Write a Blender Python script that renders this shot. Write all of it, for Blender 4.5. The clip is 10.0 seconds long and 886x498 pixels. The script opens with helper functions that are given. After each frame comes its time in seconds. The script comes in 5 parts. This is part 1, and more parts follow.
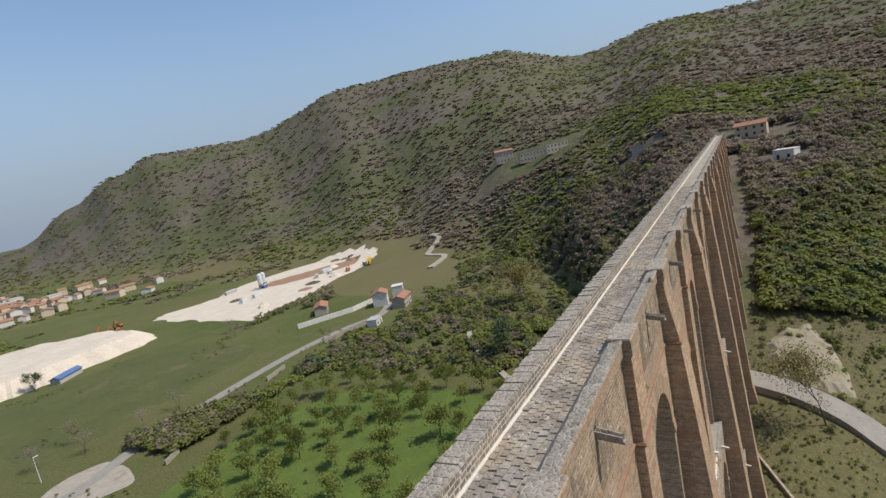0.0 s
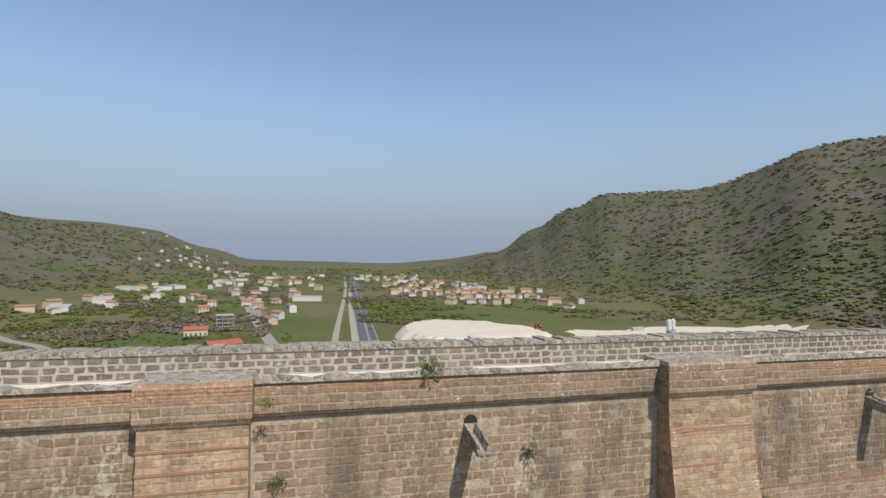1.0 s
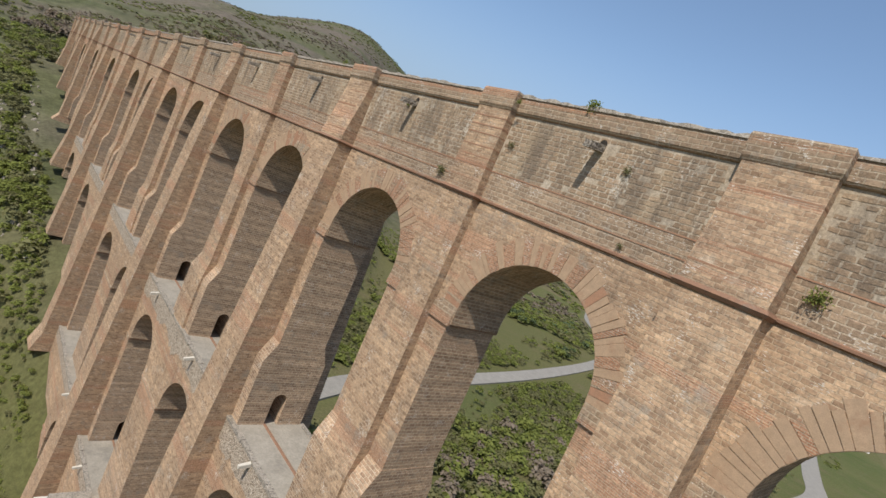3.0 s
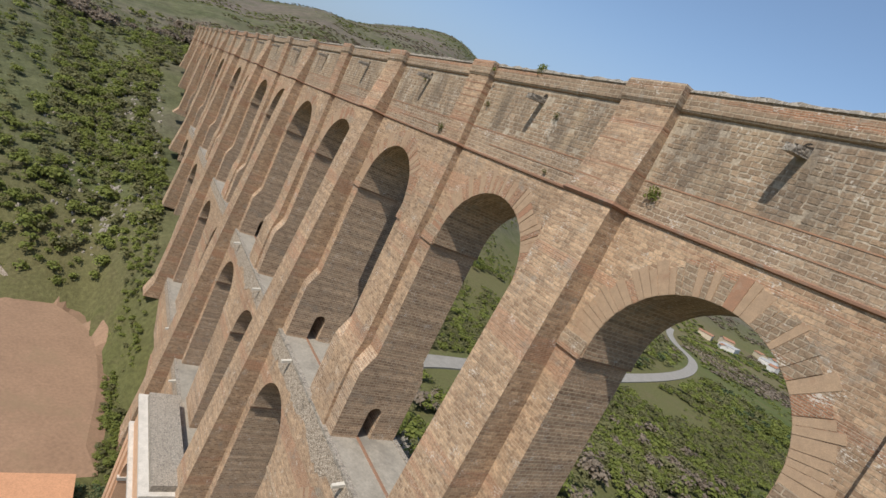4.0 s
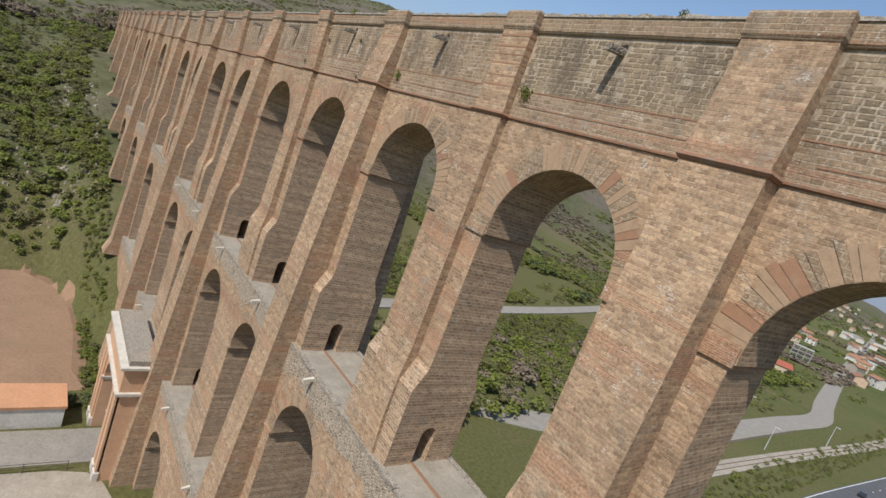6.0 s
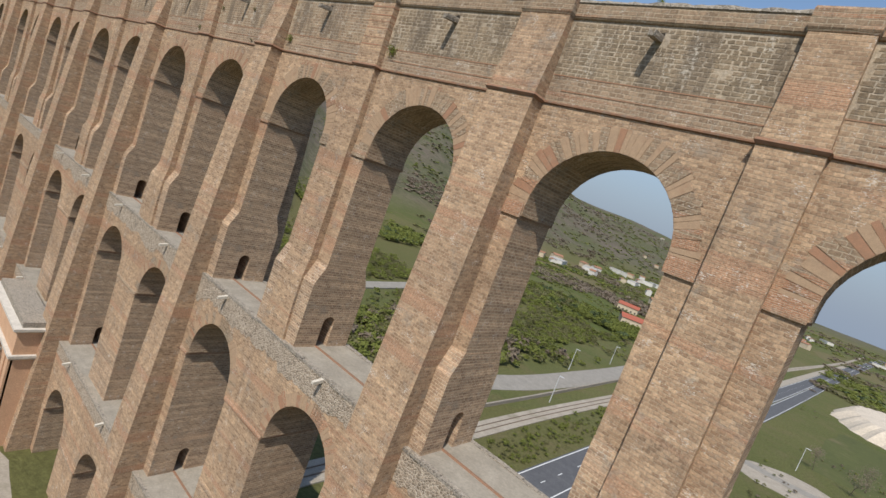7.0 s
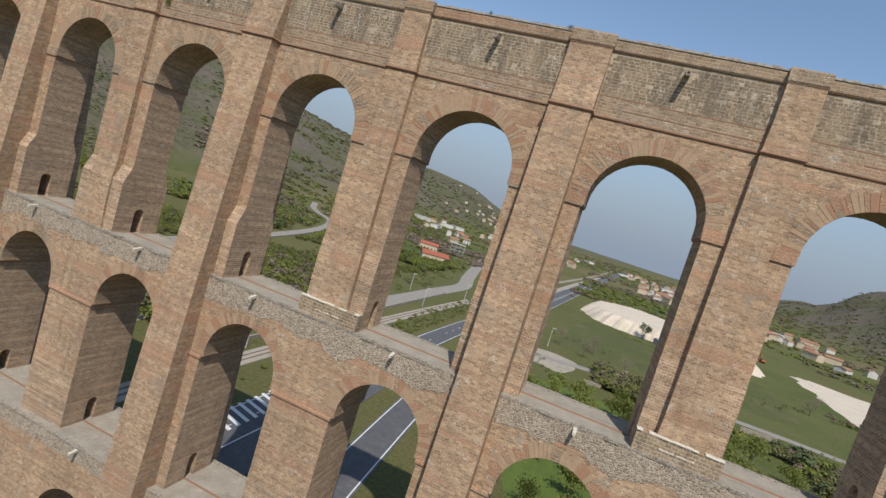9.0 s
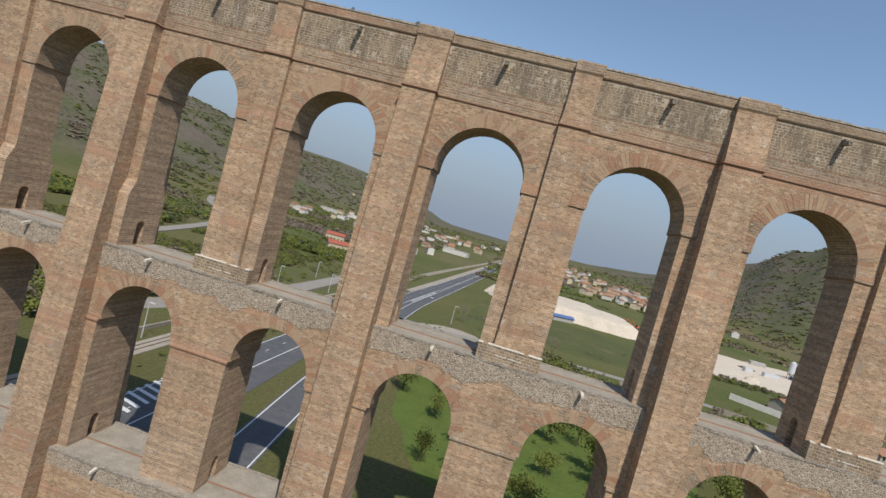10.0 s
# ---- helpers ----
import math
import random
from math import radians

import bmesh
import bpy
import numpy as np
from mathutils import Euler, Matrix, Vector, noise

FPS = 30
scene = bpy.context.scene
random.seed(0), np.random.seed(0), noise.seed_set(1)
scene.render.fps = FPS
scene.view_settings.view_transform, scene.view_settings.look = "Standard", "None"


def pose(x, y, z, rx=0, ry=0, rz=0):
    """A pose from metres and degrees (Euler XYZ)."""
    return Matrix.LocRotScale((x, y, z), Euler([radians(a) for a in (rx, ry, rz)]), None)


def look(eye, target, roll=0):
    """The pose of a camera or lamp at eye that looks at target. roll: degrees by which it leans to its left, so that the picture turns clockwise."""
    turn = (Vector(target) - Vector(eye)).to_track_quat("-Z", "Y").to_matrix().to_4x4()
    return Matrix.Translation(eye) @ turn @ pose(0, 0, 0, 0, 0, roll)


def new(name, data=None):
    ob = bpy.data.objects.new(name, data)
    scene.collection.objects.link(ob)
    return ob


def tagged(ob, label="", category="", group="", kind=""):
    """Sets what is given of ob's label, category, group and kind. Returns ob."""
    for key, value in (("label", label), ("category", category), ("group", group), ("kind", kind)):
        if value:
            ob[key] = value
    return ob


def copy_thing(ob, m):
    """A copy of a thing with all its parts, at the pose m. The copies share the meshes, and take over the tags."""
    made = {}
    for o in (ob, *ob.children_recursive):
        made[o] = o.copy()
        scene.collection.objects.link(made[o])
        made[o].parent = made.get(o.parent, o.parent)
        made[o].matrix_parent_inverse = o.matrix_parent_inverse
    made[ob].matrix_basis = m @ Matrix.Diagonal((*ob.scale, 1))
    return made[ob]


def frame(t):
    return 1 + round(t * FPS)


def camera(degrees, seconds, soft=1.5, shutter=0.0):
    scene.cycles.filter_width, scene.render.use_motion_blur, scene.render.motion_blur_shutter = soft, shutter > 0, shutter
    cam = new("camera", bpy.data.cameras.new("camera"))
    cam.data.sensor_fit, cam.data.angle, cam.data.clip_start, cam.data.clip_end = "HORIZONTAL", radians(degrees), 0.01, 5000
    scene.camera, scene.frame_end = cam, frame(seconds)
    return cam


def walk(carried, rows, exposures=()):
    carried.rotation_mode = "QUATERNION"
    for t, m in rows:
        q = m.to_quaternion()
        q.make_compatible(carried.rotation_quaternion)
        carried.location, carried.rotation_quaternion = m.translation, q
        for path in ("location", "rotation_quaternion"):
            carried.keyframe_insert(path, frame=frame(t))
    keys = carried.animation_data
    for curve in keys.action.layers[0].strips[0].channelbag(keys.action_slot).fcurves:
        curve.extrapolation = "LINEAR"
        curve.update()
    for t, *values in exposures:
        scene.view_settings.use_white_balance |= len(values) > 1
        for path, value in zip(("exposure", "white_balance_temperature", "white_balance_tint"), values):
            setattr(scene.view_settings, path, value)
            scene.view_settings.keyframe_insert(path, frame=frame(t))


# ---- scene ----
# The camera: one lens, flown over the top of the aqueduct, down its sunny side and away from it.
cam = camera(81.71, 10.0, soft=1.5)
PATH = [
    (0.0, -10.783, -5.367, 64.729, 81.406, 11.452, -60.591),
    (0.5, -11.367, -7.865, 61.74, 87.459, 6.621, -39.578),
    (1.0, -10.089, -11.615, 58.51, 91.195, -0.811, -14.385),
    (1.5, -7.321, -14.132, 55.631, 91.224, -7.869, 5.216),
    (2.0, -3.695, -16.137, 52.457, 91.245, -16.292, 22.118),
    (2.5, 0.813, -16.6, 50.922, 88.562, -21.125, 36.691),
    (3.0, 5.23, -16.803, 50.332, 84.356, -23.824, 48.133),
    (4.5, 18.895, -15.945, 49.168, 80.328, -25.34, 59.676),
    (5.0, 23.597, -15.827, 48.614, 80.329, -24.717, 59.427),
    (6.5, 36.791, -19.184, 47.384, 79.662, -19.166, 48.123),
    (7.0, 40.503, -21.779, 45.49, 82.763, -20.045, 40.754),
    (7.5, 44.147, -24.729, 44.416, 83.781, -18.693, 35.027),
    (8.0, 47.989, -27.806, 43.588, 84.622, -18.28, 29.648),
    (8.5, 50.937, -30.579, 43.128, 84.848, -17.691, 24.408),
    (9.0, 54.06, -34.042, 42.742, 84.979, -17.121, 18.463),
    (9.5, 56.765, -37.155, 42.145, 85.788, -16.29, 13.396),
    (10.0, 59.314, -40.412, 41.417, 86.964, -15.52, 7.928),
]
walk(cam, [(r[0], pose(*r[1:])) for r in PATH], [(0.0, 0.0), (2.5, 0.08), (5.0, 0.05), (8.0, -0.02), (10.0, -0.09)])

# ---- light ----
SUN_TO = Vector((0.36, -1.0, 1.42)).normalized()
world = bpy.data.worlds.new("sky")
scene.world = world
world.use_nodes = True
wn = world.node_tree.nodes
sky = wn.new("ShaderNodeTexSky")
sky.sky_type = 'NISHITA'
sky.sun_disc = False
sky.sun_elevation = math.asin(SUN_TO.z)
sky.sun_rotation = math.atan2(SUN_TO.x, SUN_TO.y)
sky.altitude = 100
sky.air_density = 1.2
sky.dust_density = 0.8
sky.ozone_density = 2.2
wn["Background"].inputs["Strength"].default_value = 0.15
# spring haze: a level veil, thick at the horizon and thin overhead, the same all round
wl = world.node_tree.links
way = wn.new("ShaderNodeTexCoord")
axes = wn.new("ShaderNodeSeparateXYZ")
wl.new(way.outputs["Generated"], axes.inputs[0])
veil = wn.new("ShaderNodeMapRange")
veil.inputs["From Min"].default_value, veil.inputs["From Max"].default_value = 0.0, 0.38
veil.inputs["To Min"].default_value, veil.inputs["To Max"].default_value = 0.98, 0.0
veil.interpolation_type = 'SMOOTHSTEP'
wl.new(axes.outputs["Z"], veil.inputs["Value"])
hazy = wn.new("ShaderNodeMix")
hazy.data_type = 'RGBA'
hazy.inputs[7].default_value = (1.88, 2.3, 2.98, 1)
wl.new(veil.outputs[0], hazy.inputs[0])
wl.new(sky.outputs[0], hazy.inputs[6])
wl.new(hazy.outputs[2], wn["Background"].inputs["Color"])
sun_data = bpy.data.lights.new("sun", 'SUN')
sun_data.energy = 4.2
sun_data.angle = radians(0.5)
sun_data.color = (1.0, 0.945, 0.86)
sun = new("sun", sun_data)
sun.matrix_world = look(SUN_TO * 300, (0, 0, 0))
scene.view_settings.exposure = 0.0


# ---- materials ----
class Nodes:
    """A small writer of node materials."""

    def __init__(self, name, rough=0.9, spec=0.2):
        self.mat = bpy.data.materials.new(name)
        self.mat.use_nodes = True
        self.n, self.l = self.mat.node_tree.nodes, self.mat.node_tree.links
        self.bsdf = self.n["Principled BSDF"]
        self.bsdf.inputs["Roughness"].default_value = rough
        self.bsdf.inputs["Specular IOR Level"].default_value = spec

    def node(self, kind, **values):
        nd = self.n.new(kind)
        for key, value in values.items():
            nd.inputs[key.replace("_", " ")].default_value = value
        return nd

    def uv(self):
        return self.n.new("ShaderNodeTexCoord").outputs["UV"]

    def position(self):
        return self.n.new("ShaderNodeNewGeometry").outputs["Position"]

    def scaled(self, vec, s):
        m = self.n.new("ShaderNodeMapping")
        m.inputs["Scale"].default_value = s if isinstance(s, tuple) else (s, s, s)
        self.l.new(vec, m.inputs["Vector"])
        return m.outputs[0]

    def noise(self, vec, scale, detail=4.0, rough=0.6):
        nd = self.node("ShaderNodeTexNoise", Scale=scale, Detail=detail, Roughness=rough)
        self.l.new(vec, nd.inputs["Vector"])
        return nd.outputs["Fac"]

    def ramp(self, fac, *stops):
        nd = self.n.new("ShaderNodeValToRGB")
        els = nd.color_ramp.elements
        while len(els) < len(stops):
            els.new(0.5)
        for e, (p, c) in zip(els, stops):
            e.position, e.color = p, (*c, 1) if isinstance(c, tuple) else (c, c, c, 1)
        self.l.new(fac, nd.inputs[0])
        return nd.outputs[0]

    def mix(self, fac, a, b, kind='MIX'):
        nd = self.n.new("ShaderNodeMix")
        nd.data_type, nd.blend_type = 'RGBA', kind
        for slot, v in ((0, fac), (6, a), (7, b)):
            if isinstance(v, (int, float)):
                nd.inputs[slot].default_value = v if slot == 0 else (v, v, v, 1)
            elif isinstance(v, tuple):
                nd.inputs[slot].default_value = (*v, 1)
            else:
                self.l.new(v, nd.inputs[slot])
        return nd.outputs[2]

    def bump(self, height, strength, distance=0.03):
        nd = self.node("ShaderNodeBump", Strength=strength, Distance=distance)
        self.l.new(height, nd.inputs["Height"])
        self.l.new(nd.outputs[0], self.bsdf.inputs["Normal"])

    def color(self, c):
        if isinstance(c, tuple):
            self.bsdf.inputs["Base Color"].default_value = (*c, 1)
        else:
            self.l.new(c, self.bsdf.inputs["Base Color"])
        return self.mat

    def bricks(self, vec, w, h, c1, c2, mortar, size=0.02, smooth=0.3, bias=0.0):
        nd = self.node("ShaderNodeTexBrick", Scale=1.0, Mortar_Size=size, Mortar_Smooth=smooth, Bias=bias, Brick_Width=w, Row_Height=h)
        nd.offset = 0.5
        for key, c in (("Color1", c1), ("Color2", c2), ("Mortar", mortar)):
            nd.inputs[key].default_value = (*c, 1)
        self.l.new(vec, nd.inputs["Vector"])
        return nd


def masonry(name, c1, c2, mortar, w=0.42, h=0.22, size=0.028, band=None, pale=0.35, dark=0.3, stain=(0.10, 0.09, 0.075), level=0.56, rows=0.0):
    """Coursed tufa: blocks of uneven colour, courses that wander, brick bands, pale lime patches and grey weathering."""
    m = Nodes(name, 0.92, 0.12)
    uv = m.uv()
    wob = m.n.new("ShaderNodeTexNoise")
    wob.inputs["Scale"].default_value, wob.inputs["Detail"].default_value = 1.1, 3
    m.l.new(uv, wob.inputs["Vector"])
    add = m.n.new("ShaderNodeVectorMath")
    add.operation = 'MULTIPLY_ADD'
    m.l.new(wob.outputs["Color"], add.inputs[0])
    add.inputs[1].default_value = (0.15, 0.10, 0)
    m.l.new(uv, add.inputs[2])
    br = m.bricks(add.outputs[0], w, h, c1, c2, mortar, size)
    col = br.outputs["Color"]
    if band:
        # thin courses of red brick, laid in level bands of uneven spacing
        fine = m.bricks(add.outputs[0], 0.30, 0.075, band, tuple(c * 0.8 for c in band), mortar, 0.012)
        lev = m.noise(m.scaled(add.outputs[0], (0.02, 0.55, 1)), 1.0, 3, 0.7)
        col = m.mix(m.ramp(lev, (level, 0.0), (level + 0.04, 0.85)), col, fine.outputs["Color"])
    big = m.noise(uv, 0.16, 5, 0.65)
    mid = m.noise(uv, 0.9, 6, 0.7)
    fin = m.noise(uv, 9.0, 5, 0.7)
    col = m.mix(1.0, col, m.ramp(big, (0.3, (0.80, 0.78, 0.76)), (0.7, (1.14, 1.10, 1.04))), 'MULTIPLY')
    col = m.mix(m.ramp(mid, (0.58, 0.0), (0.70, pale)), col, (0.60, 0.54, 0.44))
    streak = m.noise(m.scaled(uv, (1.3, 0.16, 1)), 1.0, 5, 0.7)
    col = m.mix(m.ramp(streak, (0.52, 0.0), (0.72, dark)), col, stain)
    col = m.mix(1.0, col, m.ramp(fin, (0.28, 0.62), (0.72, 1.34)), 'MULTIPLY')
    if rows:
        # courses of darker and paler stone alternate up the face
        course = m.noise(m.scaled(add.outputs[0], (0.12, 3.1, 1)), 1.0, 2, 0.5)
        col = m.mix(rows, col, m.mix(1.0, col, m.ramp(course, (0.40, (0.62, 0.60, 0.58)), (0.60, (1.38, 1.32, 1.24))), 'MULTIPLY'))
    # flecks of white lichen and crumbled lime
    fleck = m.mix(0.5, m.noise(uv, 1.1, 4, 0.65), m.noise(m.scaled(uv, (1, 2.4, 1)), 9.0, 3, 0.55))
    col = m.mix(m.ramp(fleck, (0.585, 0.0), (0.62, 0.75)), col, (0.66, 0.60, 0.52))
    grey = m.noise(uv, 0.45, 6, 0.75)
    col = m.mix(m.ramp(grey, (0.56, 0.0), (0.66, 0.45)), col, (0.25, 0.22, 0.18))
    rel = m.mix(0.55, m.ramp(br.outputs["Fac"], (0.0, 1.0), (1.0, 0.0)), fin)
    m.bump(rel, 0.9, 0.05)
    return m.color(col)


def rubble(name, c1, c2, lime, scale=5.5, bump=0.8):
    """Weathered rubble and stone tops: rounded stones in pale lime with lichen."""
    m = Nodes(name, 0.95, 0.1)
    p = m.position()
    v = m.node("ShaderNodeTexVoronoi", Scale=scale)
    v.feature = 'DISTANCE_TO_EDGE'
    m.l.new(p, v.inputs["Vector"])
    c = m.node("ShaderNodeTexVoronoi", Scale=scale)
    m.l.new(p, c.inputs["Vector"])
    sep = m.n.new("ShaderNodeSeparateColor")
    m.l.new(c.outputs["Color"], sep.inputs[0])
    tone = m.mix(sep.outputs[0], c1, c2)
    col = m.mix(m.ramp(v.outputs["Distance"], (0.02, 1.0), (0.10, 0.0)), tone, lime)
    f = m.noise(p, 6.0, 6, 0.7)
    col = m.mix(1.0, col, m.ramp(f, (0.25, 0.65), (0.75, 1.3)), 'MULTIPLY')
    col = m.mix(m.ramp(m.noise(p, 1.3, 5, 0.7), (0.55, 0.0), (0.7, 0.5)), col, (0.13, 0.12, 0.10))
    m.bump(m.mix(0.5, m.ramp(v.outputs["Distance"], (0.0, 0.0), (0.25, 1.0)), f), bump, 0.06)
    return m.color(col)


def grained(name, c1, c2, scale=3.0, rough=0.9, bump=0.2, dist=0.02, spots=None):
    """A plain surface with grain at two scales."""
    m = Nodes(name, rough, 0.2)
    p = m.position()
    col = m.mix(m.ramp(m.noise(p, scale, 6, 0.65), (0.3, 0.0), (0.7, 1.0)), c1, c2)
    col = m.mix(1.0, col, m.ramp(m.noise(p, scale * 9, 4, 0.6), (0.25, 0.82), (0.75, 1.15)), 'MULTIPLY')
    if spots:
        col = m.mix(m.ramp(m.noise(p, scale * 0.35, 5, 0.7), (0.55, 0.0), (0.68, 0.8)), col, spots)
    m.bump(m.noise(p, scale * 6, 5, 0.7), bump, dist)
    return m.color(col)


def leafy(name, c1, c2, trans=0.25):
    """Leaves: a tone for each clump, a little light through them."""
    m = Nodes(name, 0.75, 0.15)
    g = m.n.new("ShaderNodeNewGeometry")
    col = m.mix(g.outputs["Random Per Island"], c1, c2)
    big = m.noise(g.outputs["Position"], 0.03, 4, 0.6)
    col = m.mix(1.0, col, m.ramp(big, (0.3, 0.82), (0.7, 1.18)), 'MULTIPLY')
    m.color(col)
    t = m.n.new("ShaderNodeBsdfTranslucent")
    m.l.new(col, t.inputs["Color"])
    mx = m.n.new("ShaderNodeMixShader")
    mx.inputs[0].default_value = trans
    m.l.new(m.bsdf.outputs[0], mx.inputs[1])
    m.l.new(t.outputs[0], mx.inputs[2])
    m.l.new(mx.outputs[0], m.n["Material Output"].inputs["Surface"])
    return m.mat


TUFA = masonry("warm_tufa", (0.54, 0.385, 0.258), (0.31, 0.21, 0.14), (0.47, 0.36, 0.255), 0.32, 0.16, 0.018, band=(0.47, 0.265, 0.17), pale=0.35, dark=0.35, level=0.545, rows=0.22)
TUFA_SMALL = masonry("warm_small_tufa", (0.50, 0.36, 0.25), (0.31, 0.21, 0.145), (0.54, 0.44, 0.33), 0.36, 0.17, 0.022, band=(0.47, 0.31, 0.21), pale=0.3, dark=0.2, level=0.57, rows=0.4)
TUFA_GREY = masonry("grey_tufa", (0.35, 0.27, 0.19), (0.22, 0.17, 0.12), (0.46, 0.375, 0.275), 0.40, 0.23, 0.03, band=(0.40, 0.28, 0.18), pale=0.7, dark=0.55)
TUFA_BAND = masonry("banded_brick_and_tufa", (0.38, 0.28, 0.195), (0.26, 0.19, 0.13), (0.42, 0.34, 0.25), 0.40, 0.2, 0.025, band=(0.44, 0.22, 0.13), pale=0.35, dark=0.4, level=0.47)
ATTIC = masonry("weathered_attic_tufa", (0.42, 0.31, 0.215), (0.27, 0.195, 0.135), (0.44, 0.355, 0.265), 0.38, 0.2, 0.025, band=(0.42, 0.23, 0.145), pale=0.35, dark=0.4, level=0.57)
PARAPET = masonry("pale_mortared_parapet", (0.25, 0.205, 0.165), (0.17, 0.14, 0.115), (0.50, 0.45, 0.38), 0.36, 0.2, 0.06, pale=0.4, dark=0.25)
VOUSSOIR = grained("brick_and_tufa_voussoir", (0.45, 0.31, 0.20), (0.35, 0.245, 0.16), 4.0, 0.92, 0.5, 0.02, (0.33, 0.20, 0.125))
BRICK_LINE = grained("thin_red_brick", (0.40, 0.215, 0.13), (0.30, 0.18, 0.115), 4.0, 0.92, 0.5, 0.02, (0.36, 0.27, 0.19))
RED_BRICK = grained("red_brick_string", (0.30, 0.165, 0.10), (0.21, 0.125, 0.085), 5.0, 0.92, 0.5, 0.02, (0.22, 0.18, 0.14))
STONE_TOP = rubble("weathered_coping_stone", (0.33, 0.285, 0.23), (0.22, 0.19, 0.155), (0.39, 0.345, 0.285), 5.0)
RUBBLE = rubble("grey_rubble", (0.42, 0.34, 0.26), (0.23, 0.18, 0.13), (0.52, 0.44, 0.35), 6.0, 0.9)
PAVING = rubble("worn_paving_stone", (0.33, 0.29, 0.25), (0.24, 0.21, 0.18), (0.28, 0.25, 0.2), 1.5, 0.3)
SCREED = grained("grey_lime_screed", (0.36, 0.32, 0.26), (0.26, 0.23, 0.185), 0.8, 0.95, 0.3, 0.02, (0.20, 0.18, 0.15))
LIME = grained("white_lime_line", (0.62, 0.57, 0.48), (0.50, 0.45, 0.37), 3.0, 0.9, 0.3)
STUCCO = grained("peach_stucco", (0.60, 0.38, 0.24), (0.52, 0.32, 0.20), 0.8, 0.9, 0.15)
MARBLE = grained("pale_stone_trim", (0.62, 0.57, 0.50), (0.48, 0.44, 0.38), 1.5, 0.85, 0.2)
# near-black: painted shade of the spout openings, and the cars' tyres
DARK = grained("spout_shade_and_tyre", (0.03, 0.025, 0.02), (0.05, 0.04, 0.03), 3.0)
PALE_MORTAR = grained("pale_lime_mortar", (0.52, 0.465, 0.39), (0.42, 0.37, 0.31), 1.2, 0.95, 0.4, 0.02)


def block_material(name, island, c1, c2, c3):
    """Single blocks, each with its own tone, pitted and stained."""
    m = Nodes(name, 0.95, 0.1)
    p = m.position()
    src = m.n.new("ShaderNodeNewGeometry").outputs["Random Per Island"] if island else m.n.new("ShaderNodeObjectInfo").outputs["Random"]
    col = m.ramp(src, (0.0, c1), (0.5, c2), (1.0, c3))
    col = m.mix(m.ramp(m.noise(p, 0.45, 5, 0.7), (0.45, 0.0), (0.62, 0.55)), col, (0.40, 0.305, 0.20))
    col = m.mix(m.ramp(m.noise(m.scaled(p, (1.4, 1, 0.25)), 1.0, 5, 0.7), (0.57, 0.0), (0.70, 0.45)), col, (0.50, 0.43, 0.34))
    col = m.mix(m.ramp(m.noise(m.scaled(p, (0.9, 1, 0.16)), 1.0, 6, 0.7), (0.46, 0.0), (0.62, 0.65)), col, (0.15, 0.12, 0.092))
    # white lichen and lime runs
    runs = m.mix(0.35, m.noise(m.scaled(p, (1.1, 1, 0.45)), 0.8, 7, 0.78), m.noise(p, 7.0, 3, 0.6))
    col = m.mix(m.ramp(runs, (0.56, 0.0), (0.61, 0.7)), col, (0.60, 0.54, 0.45))
    f = m.noise(p, 11.0, 6, 0.75)
    col = m.mix(1.0, col, m.ramp(f, (0.28, 0.6), (0.72, 1.35)), 'MULTIPLY')
    m.bump(f, 0.9, 0.03)
    return m.color(col)


BLOCK = block_material("tufa_block", False, (0.36, 0.25, 0.16), (0.25, 0.175, 0.115), (0.43, 0.30, 0.195))
BLOCK_REST = block_material("tufa_blocks_joined", True, (0.36, 0.25, 0.16), (0.25, 0.175, 0.115), (0.43, 0.30, 0.195))
BLOCK_GREY = block_material("grey_tufa_blocks_joined", True, (0.27, 0.205, 0.135), (0.19, 0.145, 0.097), (0.33, 0.25, 0.168))
MORTAR = block_material("grey_lime_mortar", True, (0.52, 0.43, 0.325), (0.45, 0.37, 0.275), (0.55, 0.455, 0.345))
DARK_BLOCK = block_material("parapet_blocks_joined", True, (0.25, 0.20, 0.155), (0.20, 0.165, 0.13), (0.31, 0.255, 0.20))
PAVER = block_material("paving_stone", False, (0.30, 0.27, 0.235), (0.24, 0.215, 0.185), (0.35, 0.315, 0.275))
PAVER_REST = block_material("paving_stones_joined", True, (0.30, 0.27, 0.235), (0.24, 0.215, 0.185), (0.35, 0.315, 0.275))


